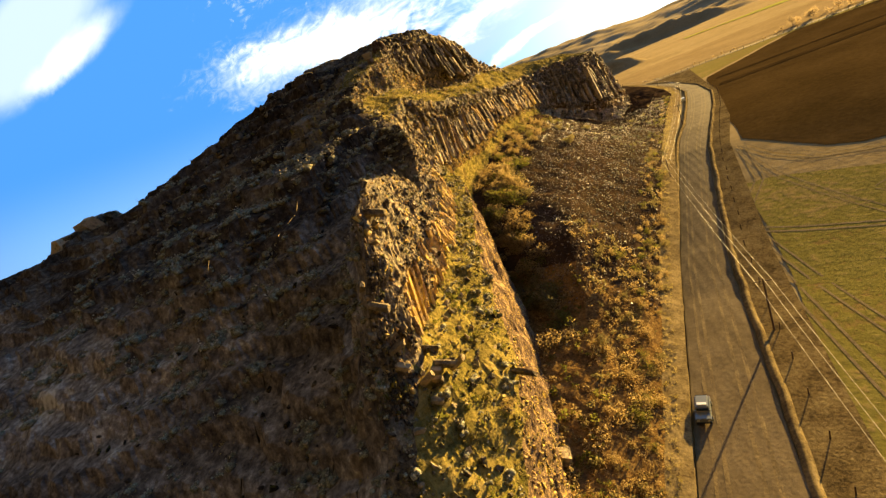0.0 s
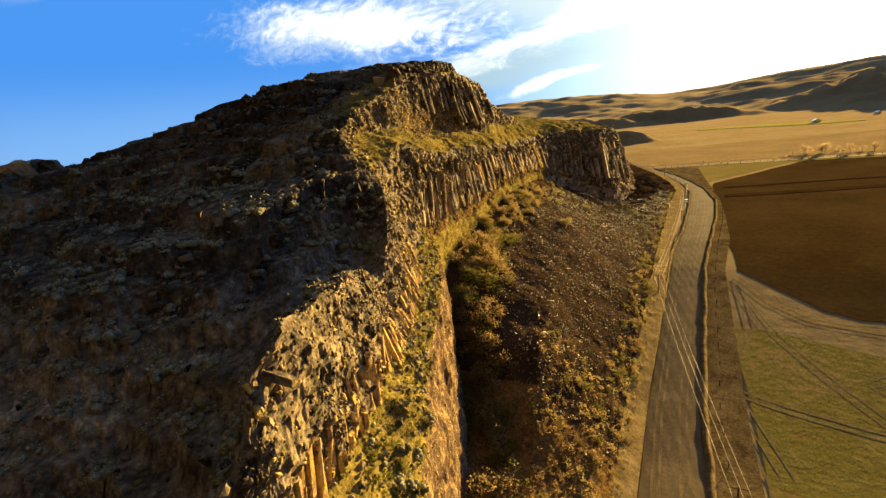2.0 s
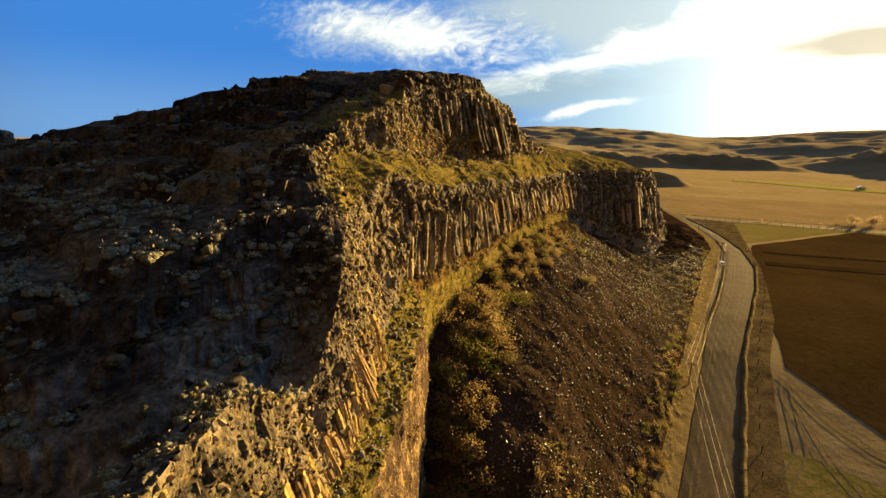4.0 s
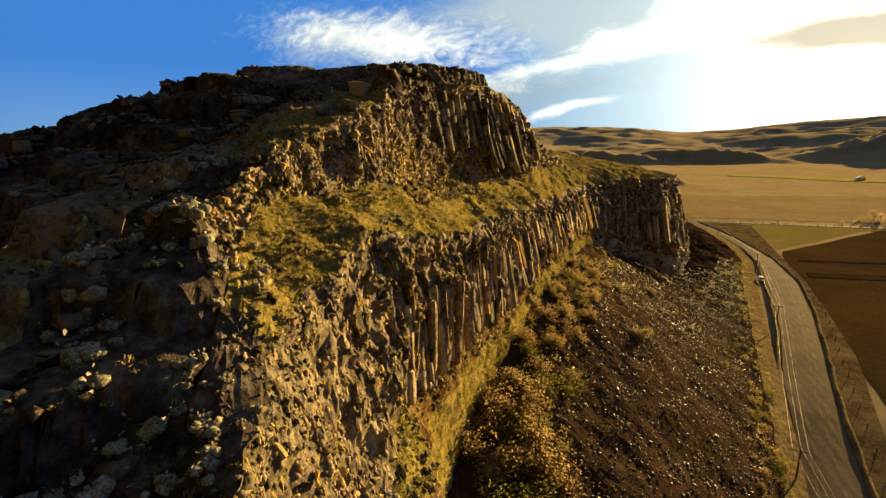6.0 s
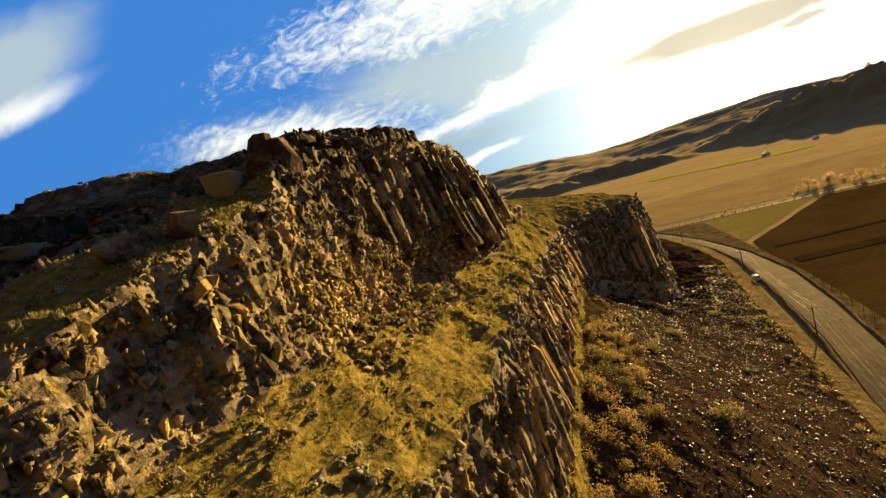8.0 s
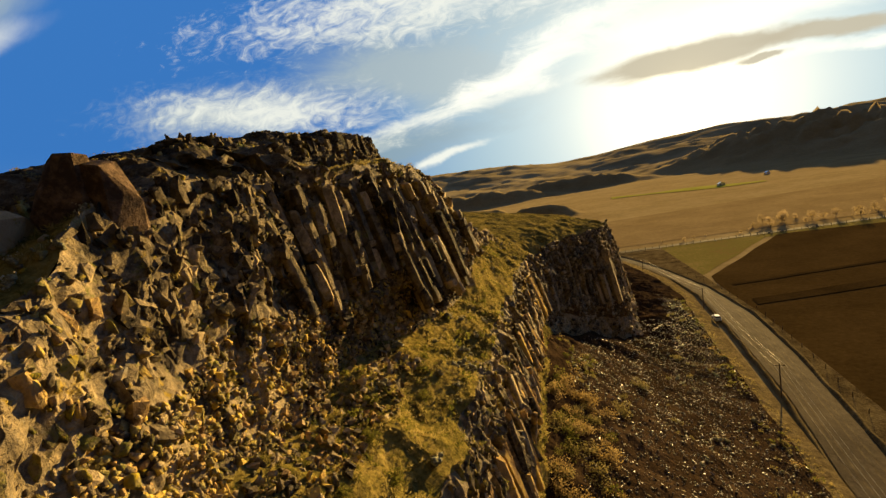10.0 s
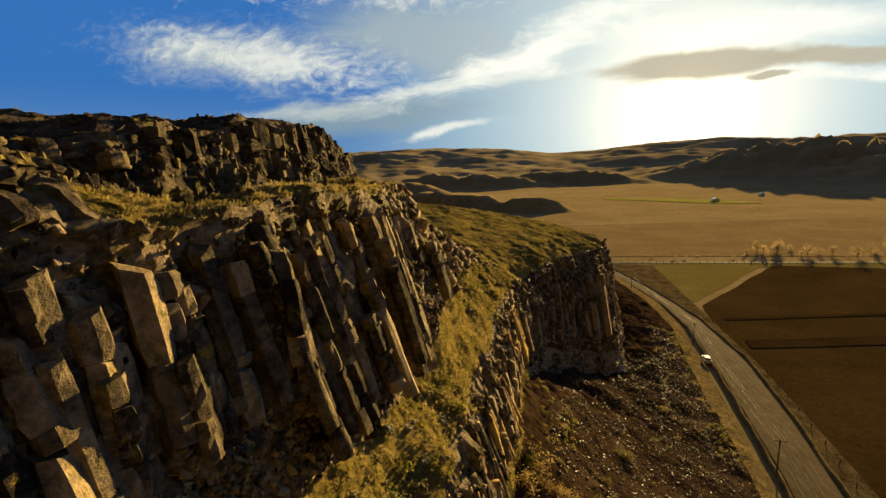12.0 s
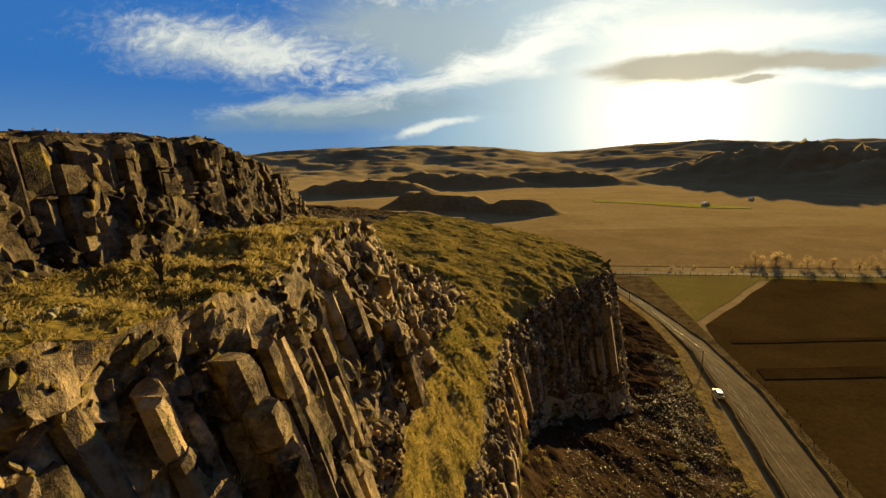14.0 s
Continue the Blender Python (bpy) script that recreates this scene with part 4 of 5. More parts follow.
# lower cliff: upright columns below, broken rock above
cliff_columns("shelf_inner", "cliff_top", 124, 236, 0.0, 0.72, 0.95, 0.55, (ROCK, ROCK, OCHRE), LAND["cliff"], (128, 176), 0.28, (1, 3))
rubble("shelf_inner", "cliff_top", 122, 236, 0.5, 1.0, 2.4, (0.15, 0.5), (ROCK, ROCK, LICHEN), LAND["cliff"], (122, 160), "rock", 0.6, 0.8)
rubble("shelf_inner", "cliff_top", 98, 136, 0.0, 1.0, 3.5, (0.14, 0.45), (ROCK, ROCK, OCHRE, LICHEN), LAND["cliff"], (100, 134), "rock", 0.6, 0.6)
rubble("wall_lip", "shelf_inner", 124, 236, 0.0, 1.0, 2.0, (0.15, 0.45), (ROCK,), LAND["column_foot"], (130, 160), "rock", 0.4, 0.3)
# the crag
cliff_columns("shelf_inner", "cliff_top", 62, 106, 0.0, 0.42, 0.8, 0.36, (OCHRE,), LAND["cliff"], (62, 106), 0.2, (1, 3), -0.08)
rubble("shelf_inner", "cliff_top", 54, 112, 0.1, 1.0, 7.0, (0.10, 0.38), (ROCK, ROCK, ROCK, OCHRE), LAND["cliff"], (58, 100), "rock", 0.55, 0.4)
rubble("cliff_top", "ledge_inner", 54, 112, 0.0, 0.6, 3.0, (0.12, 0.40), (ROCK,), LAND["crag_back"], (58, 100), "rock", 0.3, 0.3)
rubble("wall_lip", "shelf_inner", 15, 124, 0.0, 1.0, 1.6, (0.15, 0.6), (ROCK, LICHEN), LAND["grass_shelf"], (40, 100), "rock", 0.3, 0.0)
rubble("shelf_inner", "cliff_top", 10, 56, 0.0, 1.0, 1.6, (0.15, 0.6), (ROCK, LICHEN), LAND["cliff"], (0, 1), "rock", 0.3, 0.0)
rubble("cliff_base", "wall_lip", 10, 76, 0.0, 1.0, 4.0, (0.12, 0.40), (OCHRE, OCHRE, LICHEN), LAND["lower_wall"], (60, 76), "rock", 0.5, 0.3)
rubble("cliff_base", "wall_lip", 76, 124, 0.0, 1.0, 2.0, (0.08, 0.26), (OCHRE,), LAND["lower_wall"], (76, 112), "rock", 0.6, 0.3)
# upper cliff: leaning broken columns, talus at their foot, blocks on their tops
cliff_columns("ledge_inner", "upper_top", 156, 169, 0.36, 0.93, 0.95, 0.62, (ROCK, DARK_SHADED_ROCK), LAND["upper_cliff"], (156, 169), 0.35, (2, 4), -0.12, 2, None, 0.30)
cliff_columns("ledge_inner", "upper_top", 169, 214, 0.14, 0.93, 0.95, 0.62, (ROCK, DARK_SHADED_ROCK), LAND["upper_cliff"], (169, 205), 0.5, (3, 6), -0.15, 2, 0.24, 0.40)
rubble("ledge_inner", "upper_top", 110, 142, 0.0, 1.0, 9.0, (0.12, 0.50), (ROCK, ROCK, LICHEN, LICHEN, OCHRE), LAND["upper_cliff"], (111, 142), "rock", 0.6, 0.5)
# the darker rock here carries the shadow on the cliff's upper half
rubble("ledge_inner", "upper_top", 142, 160, 0.45, 1.0, 5.0, (0.15, 0.60), (DARK_SHADED_ROCK, DARK_SHADED_ROCK, ROCK), LAND["upper_cliff"], (142, 160), "rock", 0.6, 0.5)
rubble("ledge_inner", "upper_top", 146, 161, 0.15, 0.85, 1.2, (0.22, 0.6), (DARK_SHADED_ROCK, ROCK), LAND["upper_cliff"], (146, 161), "block", 0.6, 0.8)
rubble("ledge_inner", "upper_top", 156, 226, 0.80, 1.0, 3.0, (0.15, 0.45), (ROCK, ROCK, LICHEN), LAND["upper_cliff"], (156, 200), "rock", 0.5, 0.3)
rubble("ledge_inner", "upper_top", 136, 171, 0.0, 0.40, 16.0, (0.12, 0.36), (ROCK, LICHEN, OCHRE), LAND["upper_cliff"], (142, 171), "stone", 0.2, 0.0)
# ochre stones brighten these two strips, golden sunlight put into their colour
rubble("ledge_inner", "upper_top", 150, 200, 0.0, 0.25, 7.0, (0.14, 0.45), (ROCK, ROCK, OCHRE), LAND["upper_cliff"], (140, 180), "rock", 0.25, 0.0, 0.8)
rubble("cliff_top", "ledge_inner", 138, 165, 0.55, 1.0, 6.0, (0.13, 0.50), (ROCK, ROCK, OCHRE), LAND["grass_ledge"], (140, 185), "rock", 0.25, 0.0)
rubble("cliff_top", "ledge_inner", 106, 140, 0.0, 1.0, 0.7, (0.12, 0.5), (ROCK, LICHEN), LAND["grass_ledge"], (106, 140), "rock", 0.3, 0.0)
# top tier: a close wall of upright blocks below a flat top
cliff_columns("bench_inner", "top_rim", 104, 226, 0.0, 0.95, 0.95, 0.66, (DARK_SHADED_ROCK,), LAND["top_cliff"], (150, 210), 0.3, (4, 7), 0.0, 2, 0.14, 0.14)
rubble("bench_inner", "top_rim", 100, 228, 0.0, 0.8, 2.0, (0.2, 0.5), (DARK_SHADED_ROCK, DARK_SHADED_ROCK, DARK_SHADED_ROCK, LICHEN), LAND["top_cliff"], (150, 205), "block", 0.6, 0.6)
rubble("top_rim", "summit", 128, 228, 0.0, 0.2, 1.0, (0.10, 0.28), (DARK_SHADED_ROCK,), LAND["summit_slope"], (0, 1), "rock", 0.6, 0.0)
rubble("upper_top", "bench_inner", 118, 226, 0.0, 0.3, 0.8, (0.12, 0.35), (ROCK, LICHEN), LAND["grass_bench"], (162, 200), "rock", 0.3, 0.0)
rubble("ledge_inner", "upper_top", 200, 238, 0.0, 1.0, 2.5, (0.3, 1.2), (ROCK,), LAND["upper_cliff"], (0, 1), "rock", 0.3, 0.5)
# farther cliff
cliff_columns("wall_lip", "cliff_top", 240, 330, 0.15, 0.8, 3.4, 1.2, (ROCK,), LAND["cliff"], (240, 320), 0.1, (2, 4), 0.0, 1)
rubble("wall_lip", "cliff_top", 230, 345, 0.0, 1.0, 1.4, (0.3, 1.0), (ROCK,), LAND["cliff"], (0, 1), "rock", 0.45, 0.2)
rubble("cliff_base", "wall_lip", 236, 345, 0.0, 1.0, 0.8, (0.3, 1.0), (ROCK,), LAND["far_wall"], (0, 1), "rock", 0.4, 0.2)
# scree
rubble("scree_foot", "scree_mid", 108, 330, 0.02, 1.0, 2.4, (0.09, 0.32), (SCREE_STONE,), LAND["scree"], (130, 200), "stone", 0.25, 0.0)
rubble("scree_mid", "cliff_base", 104, 300, 0.0, 0.8, 2.2, (0.09, 0.32), (SCREE_STONE,), LAND["scree_upper"], (120, 190), "stone", 0.25, 0.0)
rubble("scree_foot", "scree_mid", 114, 300, 0.05, 1.0, 0.45, (0.10, 0.34), (ROCK,), LAND["scree"], (0, 1), "pale_stone", 0.2, 0.0)
rubble("scree_mid", "cliff_base", 114, 280, 0.0, 0.8, 0.35, (0.10, 0.34), (ROCK,), LAND["scree_upper"], (0, 1), "pale_stone", 0.2, 0.0)
# dark rock on the shaded front
rubble("upper_top", "bench_inner", 40, 118, 0.0, 1.0, 0.3, (0.2, 0.7), (DARK_SHADED_ROCK,), LAND["front_bench"], (0, 1), "rock", 0.3, 0.0)
rubble("top_rim", "summit", 40, 140, 0.0, 1.0, 0.10, (0.3, 0.7), (DARK_SHADED_ROCK,), LAND["summit_slope"], (0, 1), "rock", 0.45, 0.0)
# bands of ledge rock that step across the shaded slope
for a, b, y0, y1, u in (("bench_inner", "top_rim", 66, 112, 0.45), ("top_rim", "summit", 66, 135, 0.35), ("summit", "back", 80, 150, 0.25), ("summit", "back", 70, 165, 0.6), ("upper_top", "bench_inner", 78, 112, 0.6), ("ledge_inner", "upper_top", 62, 100, 0.5)):
    cliff_columns(a, b, y0, y1, u, u + 0.03, 1.1, 1.0, (DARK_SHADED_ROCK,), LAND["summit_slope"], (0, 1), 0.3, (1, 2), 0.0, 2, 0.1, 0.03)
    rubble(a, b, y0, y1, u - 0.05, u + 0.05, 1.0, (0.3, 0.8), (DARK_SHADED_ROCK,), LAND["summit_slope"], (0, 1), "rock", 0.4, 0.3)


# ---- plants ----
def leaf_material(name, colours, through=0.45):
    m = bpy.data.materials.new(name)
    m.use_nodes = True
    t = m.node_tree
    t.nodes.clear()
    out = t.nodes.new("ShaderNodeOutputMaterial")
    d = t.nodes.new("ShaderNodeBsdfDiffuse")
    tr = t.nodes.new("ShaderNodeBsdfTranslucent")
    mix = t.nodes.new("ShaderNodeMixShader")
    mix.inputs[0].default_value = through
    geo = t.nodes.new("ShaderNodeNewGeometry")
    tc = t.nodes.new("ShaderNodeTexCoord")
    nz = node(t, "ShaderNodeTexNoise", Scale=0.16, Detail=4.0)
    obj = t.nodes.new("ShaderNodeObjectInfo")
    place_of = t.nodes.new("ShaderNodeVectorMath")
    place_of.operation = "ADD"
    link(t, tc.outputs["Object"], place_of.inputs[0])
    link(t, obj.outputs["Location"], place_of.inputs[1])
    link(t, place_of.outputs[0], nz.inputs["Vector"])
    add = t.nodes.new("ShaderNodeMath")
    add.operation = "MULTIPLY_ADD"
    add.inputs[1].default_value = 0.5
    link(t, geo.outputs["Random Per Island"], add.inputs[0])
    sub = t.nodes.new("ShaderNodeMath")
    sub.operation = "MULTIPLY_ADD"
    sub.inputs[1].default_value, sub.inputs[2].default_value = 1.5, -0.5
    link(t, nz.outputs["Fac"], sub.inputs[0])
    link(t, sub.outputs[0], add.inputs[2])
    ramp = t.nodes.new("ShaderNodeValToRGB")
    while len(ramp.color_ramp.elements) < len(colours):
        ramp.color_ramp.elements.new(0.5)
    for e, p, c in zip(ramp.color_ramp.elements, np.linspace(0.1, 0.9, len(colours)), colours):
        e.position, e.color = float(p), (*c, 1)
    link(t, add.outputs[0], ramp.inputs[0])
    for s in (d, tr):
        link(t, ramp.outputs[0], s.inputs["Color"])
    link(t, d.outputs[0], mix.inputs[1])
    link(t, tr.outputs[0], mix.inputs[2])
    link(t, mix.outputs[0], out.inputs["Surface"])
    return m


SAGE = leaf_material("sage_leaf", [(0.148, 0.125, 0.0867), (0.329, 0.275, 0.192), (0.558, 0.482, 0.342)], 0.3)
RUST = leaf_material("rusty_leaf", [(0.184, 0.125, 0.0536), (0.252, 0.177, 0.0803), (0.337, 0.244, 0.119)], 0.6)
GOLD = leaf_material("golden_leaf", [(0.095, 0.0809, 0.0333), (0.154, 0.126, 0.0532), (0.217, 0.175, 0.0831)], 0.6)
GREEN = leaf_material("green_leaf", [(0.0538, 0.0582, 0.0141), (0.115, 0.113, 0.0282), (0.195, 0.175, 0.0459)], 0.55)
TUFT = leaf_material("grass_blade", [(0.147, 0.118, 0.0441), (0.302, 0.238, 0.0928), (0.447, 0.345, 0.151)], 0.5)
BARK = material("bark", [(0.06, 0.045, 0.03), (0.11, 0.085, 0.06)], 3.0, 0.95, 0.5, 4.0)


def cards(name, base, out, width, length, mat, curl=0.25):
    """Many small pointed leaves: from base, along out."""
    n = len(base)
    out = out / np.linalg.norm(out, axis=1)[:, None]
    side = np.cross(out, RND.normal(size=(n, 3)))
    side /= np.linalg.norm(side, axis=1)[:, None]
    w, l = width * RND.uniform(0.6, 1.3, (n, 1)), length * RND.uniform(0.6, 1.3, (n, 1))
    bend = np.cross(side, out) * l * curl * RND.uniform(-1, 1, (n, 1))
    v = np.stack([base - side * w * 0.3, base + side * w * 0.3, base + out * l * 0.6 + side * w + bend, base + out * l, base + out * l * 0.6 - side * w + bend], 1).reshape(-1, 3)
    k = np.arange(n)[:, None] * 5
    f = np.concatenate([k + [0, 1, 2], k + [0, 2, 4], k + [4, 2, 3]])
    me = bpy.data.meshes.new(name)
    me.from_pydata(v.tolist(), [], f.tolist())
    me.materials.append(mat)
    return me


def foliage(name, n, mat, leaf=0.22, lumps=5, flat=0.8):
    """A crown about one metre in radius, standing on z = 0, made of lumps of leaves."""
    c = RND.normal(size=(lumps, 3)) * [0.42, 0.42, 0.25] + [0, 0, 0.55 * flat]
    r = RND.uniform(0.35, 0.62, lumps)
    k = RND.randint(0, lumps, n)
    d = RND.normal(size=(n, 3))
    d /= np.linalg.norm(d, axis=1)[:, None]
    p = c[k] + d * (r[k] * RND.uniform(0.45, 1.0, n))[:, None]
    p[:, 2] = np.maximum(p[:, 2], 0.02)
    return cards(name, p, d * 0.8 + [0, 0, 0.35] + RND.normal(size=(n, 3)) * 0.45, leaf * 0.45, leaf, mat)


def tuft(name, n, mat):
    a = RND.uniform(0, 6.28, n)
    base = np.stack([np.cos(a), np.sin(a), 0 * a], 1) * RND.uniform(0, 0.45, (n, 1))
    out = base * 1.3 + np.stack([RND.normal(size=n) * 0.35, RND.normal(size=n) * 0.35, np.full(n, 0.8)], 1)
    return cards(name, base, out, 0.06, 0.75, mat, 0.5)


def scatter(name, a, b, y0, y1, u0, u1, density, size, meshes, label, category, sink=0.05, clump=0.0, squash=(0.7, 1.1)):
    """Plants over a strip of land, joined into one piece of stuff."""
    ys = np.linspace(y0, y1, 30)
    g0, g1 = surf(a, b, ys, np.full(30, u0)), surf(a, b, ys, np.full(30, u1))
    n = int(np.linalg.norm(g1 - g0, axis=1).mean() * (y1 - y0) * density)
    y, u = RND.uniform(y0, y1, n), RND.uniform(u0, u1, n)
    p = surf(a, b, y, u)
    if clump:
        keep = fractal(p * 0.11 + 5.0, 3) + RND.uniform(-0.35, 0.35, n) > clump
        p = p[keep]
    n = len(p)
    s = size[0] + (size[1] - size[0]) * RND.rand(n) ** 2
    p = p - np.array([0, 0, 1.0]) * (s * sink)[:, None]
    up = np.array([0.0, 0, 1]) + RND.normal(size=(n, 3)) * 0.12
    scale = s[:, None] * np.stack([np.ones(n), np.ones(n), RND.uniform(squash[0], squash[1], n)], 1)
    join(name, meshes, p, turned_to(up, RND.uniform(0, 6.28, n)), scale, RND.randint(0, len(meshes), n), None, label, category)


SAGE_TWIGS = material("sage_twigs", [(0.0614, 0.0553, 0.0352), (0.176, 0.163, 0.104), (0.367, 0.35, 0.231)], 2.2, 0.95, 1.0, 4.0)


def mound(name):
    """A low uneven shrub about one metre in radius: lobes of twigs under loose leaf tips."""
    bm = bmesh.new()
    for k in range(4):
        lobe = bmesh.ops.create_icosphere(bm, subdivisions=1, radius=1.0)["verts"]
        c, r = RND.normal(size=3) * [0.38, 0.38, 0.10] + [0, 0, 0.28], RND.uniform(0.34, 0.58)
        for v in lobe:
            v.co = Vector((np.array(v.co) * r * RND.uniform(0.7, 1.25) * [1, 1, 0.85] + c).tolist())
    tips = foliage(name, 16, SAGE, 0.26, 5)
    v, t = arrays(tips)
    ring = [bm.verts.new(q) for q in v.tolist()]
    for f in t:
        bm.faces.new([ring[i] for i in f]).material_index = 1
    me = bpy.data.meshes.new(name)
    bm.to_mesh(me)
    bm.free()
    me.materials.append(SAGE_TWIGS)
    me.materials.append(SAGE)
    return me


LOW_SAGE = [mound("sage") for _ in range(6)]
LOW_GOLD = [foliage("gold", 34, GOLD, 0.40, 4) for _ in range(4)]
LOW_RUST = [foliage("rust", 58, RUST, 0.27, 6) for _ in range(5)]
LOW_GREEN = [foliage("green", 34, GREEN, 0.40, 4) for _ in range(4)]
TUFTS = [tuft("tuft", 12, TUFT) for _ in range(6)]
GREEN_TUFTS = [tuft("green_tuft", 12, GREEN) for _ in range(4)]

# shaded front and back of the butte
for a, b, y0, y1, d, big in (("cliff_top", "ledge_inner", 20, 112, 0.45, 0.85), ("ledge_inner", "upper_top", 10, 112, 0.40, 1.15), ("upper_top", "bench_inner", 0, 120, 0.38, 1.25), ("bench_inner", "top_rim", 0, 98, 0.32, 1.3),
                             ("top_rim", "summit", 0, 100, 0.28, 1.3), ("top_rim", "summit", 100, 132, 0.4, 0.45), ("summit", "back", 20, 105, 0.18, 1.4), ("summit", "back", 105, 225, 0.2, 0.45), ("back", "far_back", 20, 200, 0.04, 0.8)):
    scatter("sagebrush", a, b, y0, y1, 0.0, 1.0, d, (0.3 * big, 1.05 * big), LOW_SAGE, "grey-brown sagebrush on the shaded hillside", "shrub", 0.1, -0.2)
    if y0 < 90:
        scatter("hill_grass", a, b, max(y0, 40), min(y1, 130), 0.0, 1.0, 3.0 * d, (0.25, 0.6), TUFTS, "pale dry bunch grass on the shaded hillside", "grass", 0.0, 0.12)
# the near shelf and spur
scatter("shelf_brush", "wall_lip", "shelf_inner", 15, 124, 0.05, 1.0, 0.9, (0.25, 0.85), LOW_GOLD + LOW_SAGE + LOW_GREEN, "yellow-green low brush on the rocky shelf", "shrub")
scatter("shelf_grass", "wall_lip", "shelf_inner", 15, 124, 0.0, 1.0, 3.0, (0.25, 0.55), GREEN_TUFTS + TUFTS, "green and yellow grass on the shelf", "grass")
scatter("spur_brush", "shelf_inner", "cliff_top", 10, 58, 0.0, 1.0, 0.8, (0.25, 0.8), LOW_GOLD + LOW_SAGE, "yellow-green low brush on the spur", "shrub")
scatter("wall_plants", "cliff_base", "wall_lip", 20, 120, 0.0, 1.0, 0.15, (0.15, 0.4), LOW_GOLD, "lichen-yellow plants on the rock wall", "shrub")
# ledges
scatter("ledge_grass", "cliff_top", "ledge_inner", 110, 240, 0.0, 1.0, 9.0, (0.14, 0.46), TUFTS + TUFTS + GREEN_TUFTS, "golden grass on the ledge", "grass")
scatter("ledge_brush", "cliff_top", "ledge_inner", 108, 240, 0.0, 1.0, 0.35, (0.25, 0.8), LOW_GOLD + LOW_GREEN + LOW_SAGE, "low brush on the grassy ledge", "shrub", 0.1, -0.1)
scatter("cliff_tufts", "shelf_inner", "cliff_top", 104, 235, 0.5, 1.0, 0.5, (0.25, 0.6), GREEN_TUFTS + TUFTS + LOW_GOLD, "tufts of grass on the cliff's small steps", "grass", 0.0, 0.1)
scatter("upper_tufts", "ledge_inner", "upper_top", 112, 225, 0.1, 1.0, 0.25, (0.25, 0.6), TUFTS + LOW_GOLD, "tufts of grass on the upper cliff", "grass", 0.0, 0.1)
scatter("shoulder_grass", "upper_top", "bench_inner", 116, 147, 0.0, 1.0, 9.0, (0.12, 0.42), TUFTS + GREEN_TUFTS + LOW_SAGE[:1], "dry bunch grass on the stony shoulder", "grass")
scatter("bench_grass", "upper_top", "bench_inner", 162, 226, 0.0, 1.0, 12.0, (0.14, 0.46), TUFTS, "dry bunch grass on the upper bench", "grass")
scatter("bench_brush", "upper_top", "bench_inner", 162, 226, 0.0, 1.0, 0.22, (0.15, 0.4), LOW_GOLD + LOW_SAGE, "low brush on the upper bench", "shrub")
scatter("summit_grass", "top_rim", "summit", 130, 225, 0.0, 1.0, 1.2, (0.12, 0.3), TUFTS, "dry grass on top of the butte", "grass")
# farther plateau
for a, b in (("cliff_top", "ledge_inner"), ("ledge_inner", "upper_top"), ("upper_top", "bench_inner"), ("bench_inner", "top_rim"), ("top_rim", "summit")):
    scatter("plateau_grass", a, b, 238, 400, 0.0, 1.0, 0.28, (0.2, 0.5), TUFTS + TUFTS + TUFTS + LOW_GOLD, "dry grass and sage on the farther plateau", "grass")
# foot of the cliff and the road side
scatter("column_foot_grass", "wall_lip", "shelf_inner", 124, 236, 0.0, 1.0, 3.0, (0.3, 0.6), GREEN_TUFTS + TUFTS, "green grass along the foot of the columns", "grass")
scatter("foot_grass", "cliff_base", "wall_lip", 122, 236, 0.0, 1.0, 3.0, (0.3, 0.7), GREEN_TUFTS + TUFTS, "green grass at the cliff foot", "grass")
scatter("foot_brush", "scree_mid", "cliff_base", 108, 236, 0.60, 1.0, 0.30, (0.4, 1.0), LOW_GOLD + LOW_GREEN + LOW_RUST, "golden and green brush below the cliff", "shrub", 0.1, -0.15)
scatter("road_brush", "scree_foot", "scree_mid", -20, 128, 0.0, 1.0, 1.1, (0.35, 1.1), LOW_RUST + LOW_RUST + LOW_GOLD, "rusty brush beside the road", "shrub", 0.1, -0.45)
scatter("wall_brush", "scree_mid", "cliff_base", -20, 112, 0.0, 1.0, 0.9, (0.4, 1.2), LOW_GOLD + LOW_RUST + LOW_GREEN, "gold and green brush under the rock wall", "shrub", 0.1, -0.4)
scatter("verge_brush", "scree_foot", "scree_mid", 128, 330, 0.0, 0.22, 0.35, (0.35, 1.0), LOW_GOLD + LOW_RUST + LOW_GREEN, "dry brush between the scree and the road", "shrub", 0.1, -0.2)
scatter("verge_grass", "road_edge", "scree_foot", -20, 400, 0.45, 1.0, 1.6, (0.25, 0.6), TUFTS, "dry grass on the road's verge", "grass")
scatter("scree_brush", "scree_foot", "scree_mid", 200, 340, 0.2, 1.0, 0.05, (0.4, 1.2), LOW_GOLD + LOW_SAGE, "scattered brush on the scree", "shrub", 0.1)


# ---- single bushes, trees, boulders ----
def drop(x, y):
    """Height of the land at x, y on the butte's side of the road."""
    yy = np.array([float(y)])
    lines = [along(n, yy) for n in NAMES]
    for (xa, za), (xb, zb), na, nb in zip(lines[:-1], lines[1:], NAMES[:-1], NAMES[1:]):
        if min(xa[0], xb[0]) <= x <= max(xa[0], xb[0]) and abs(xa[0] - xb[0]) > 0.01:
            return float(surf(na, nb, yy, np.array([(x - xa[0]) / (xb[0] - xa[0])]))[0, 2])
    return float(road_height(y))


def part(name, me, parent, label=""):
    ob = new(name, me)
    ob.parent = parent
    if label:
        ob["label"] = label
    return ob


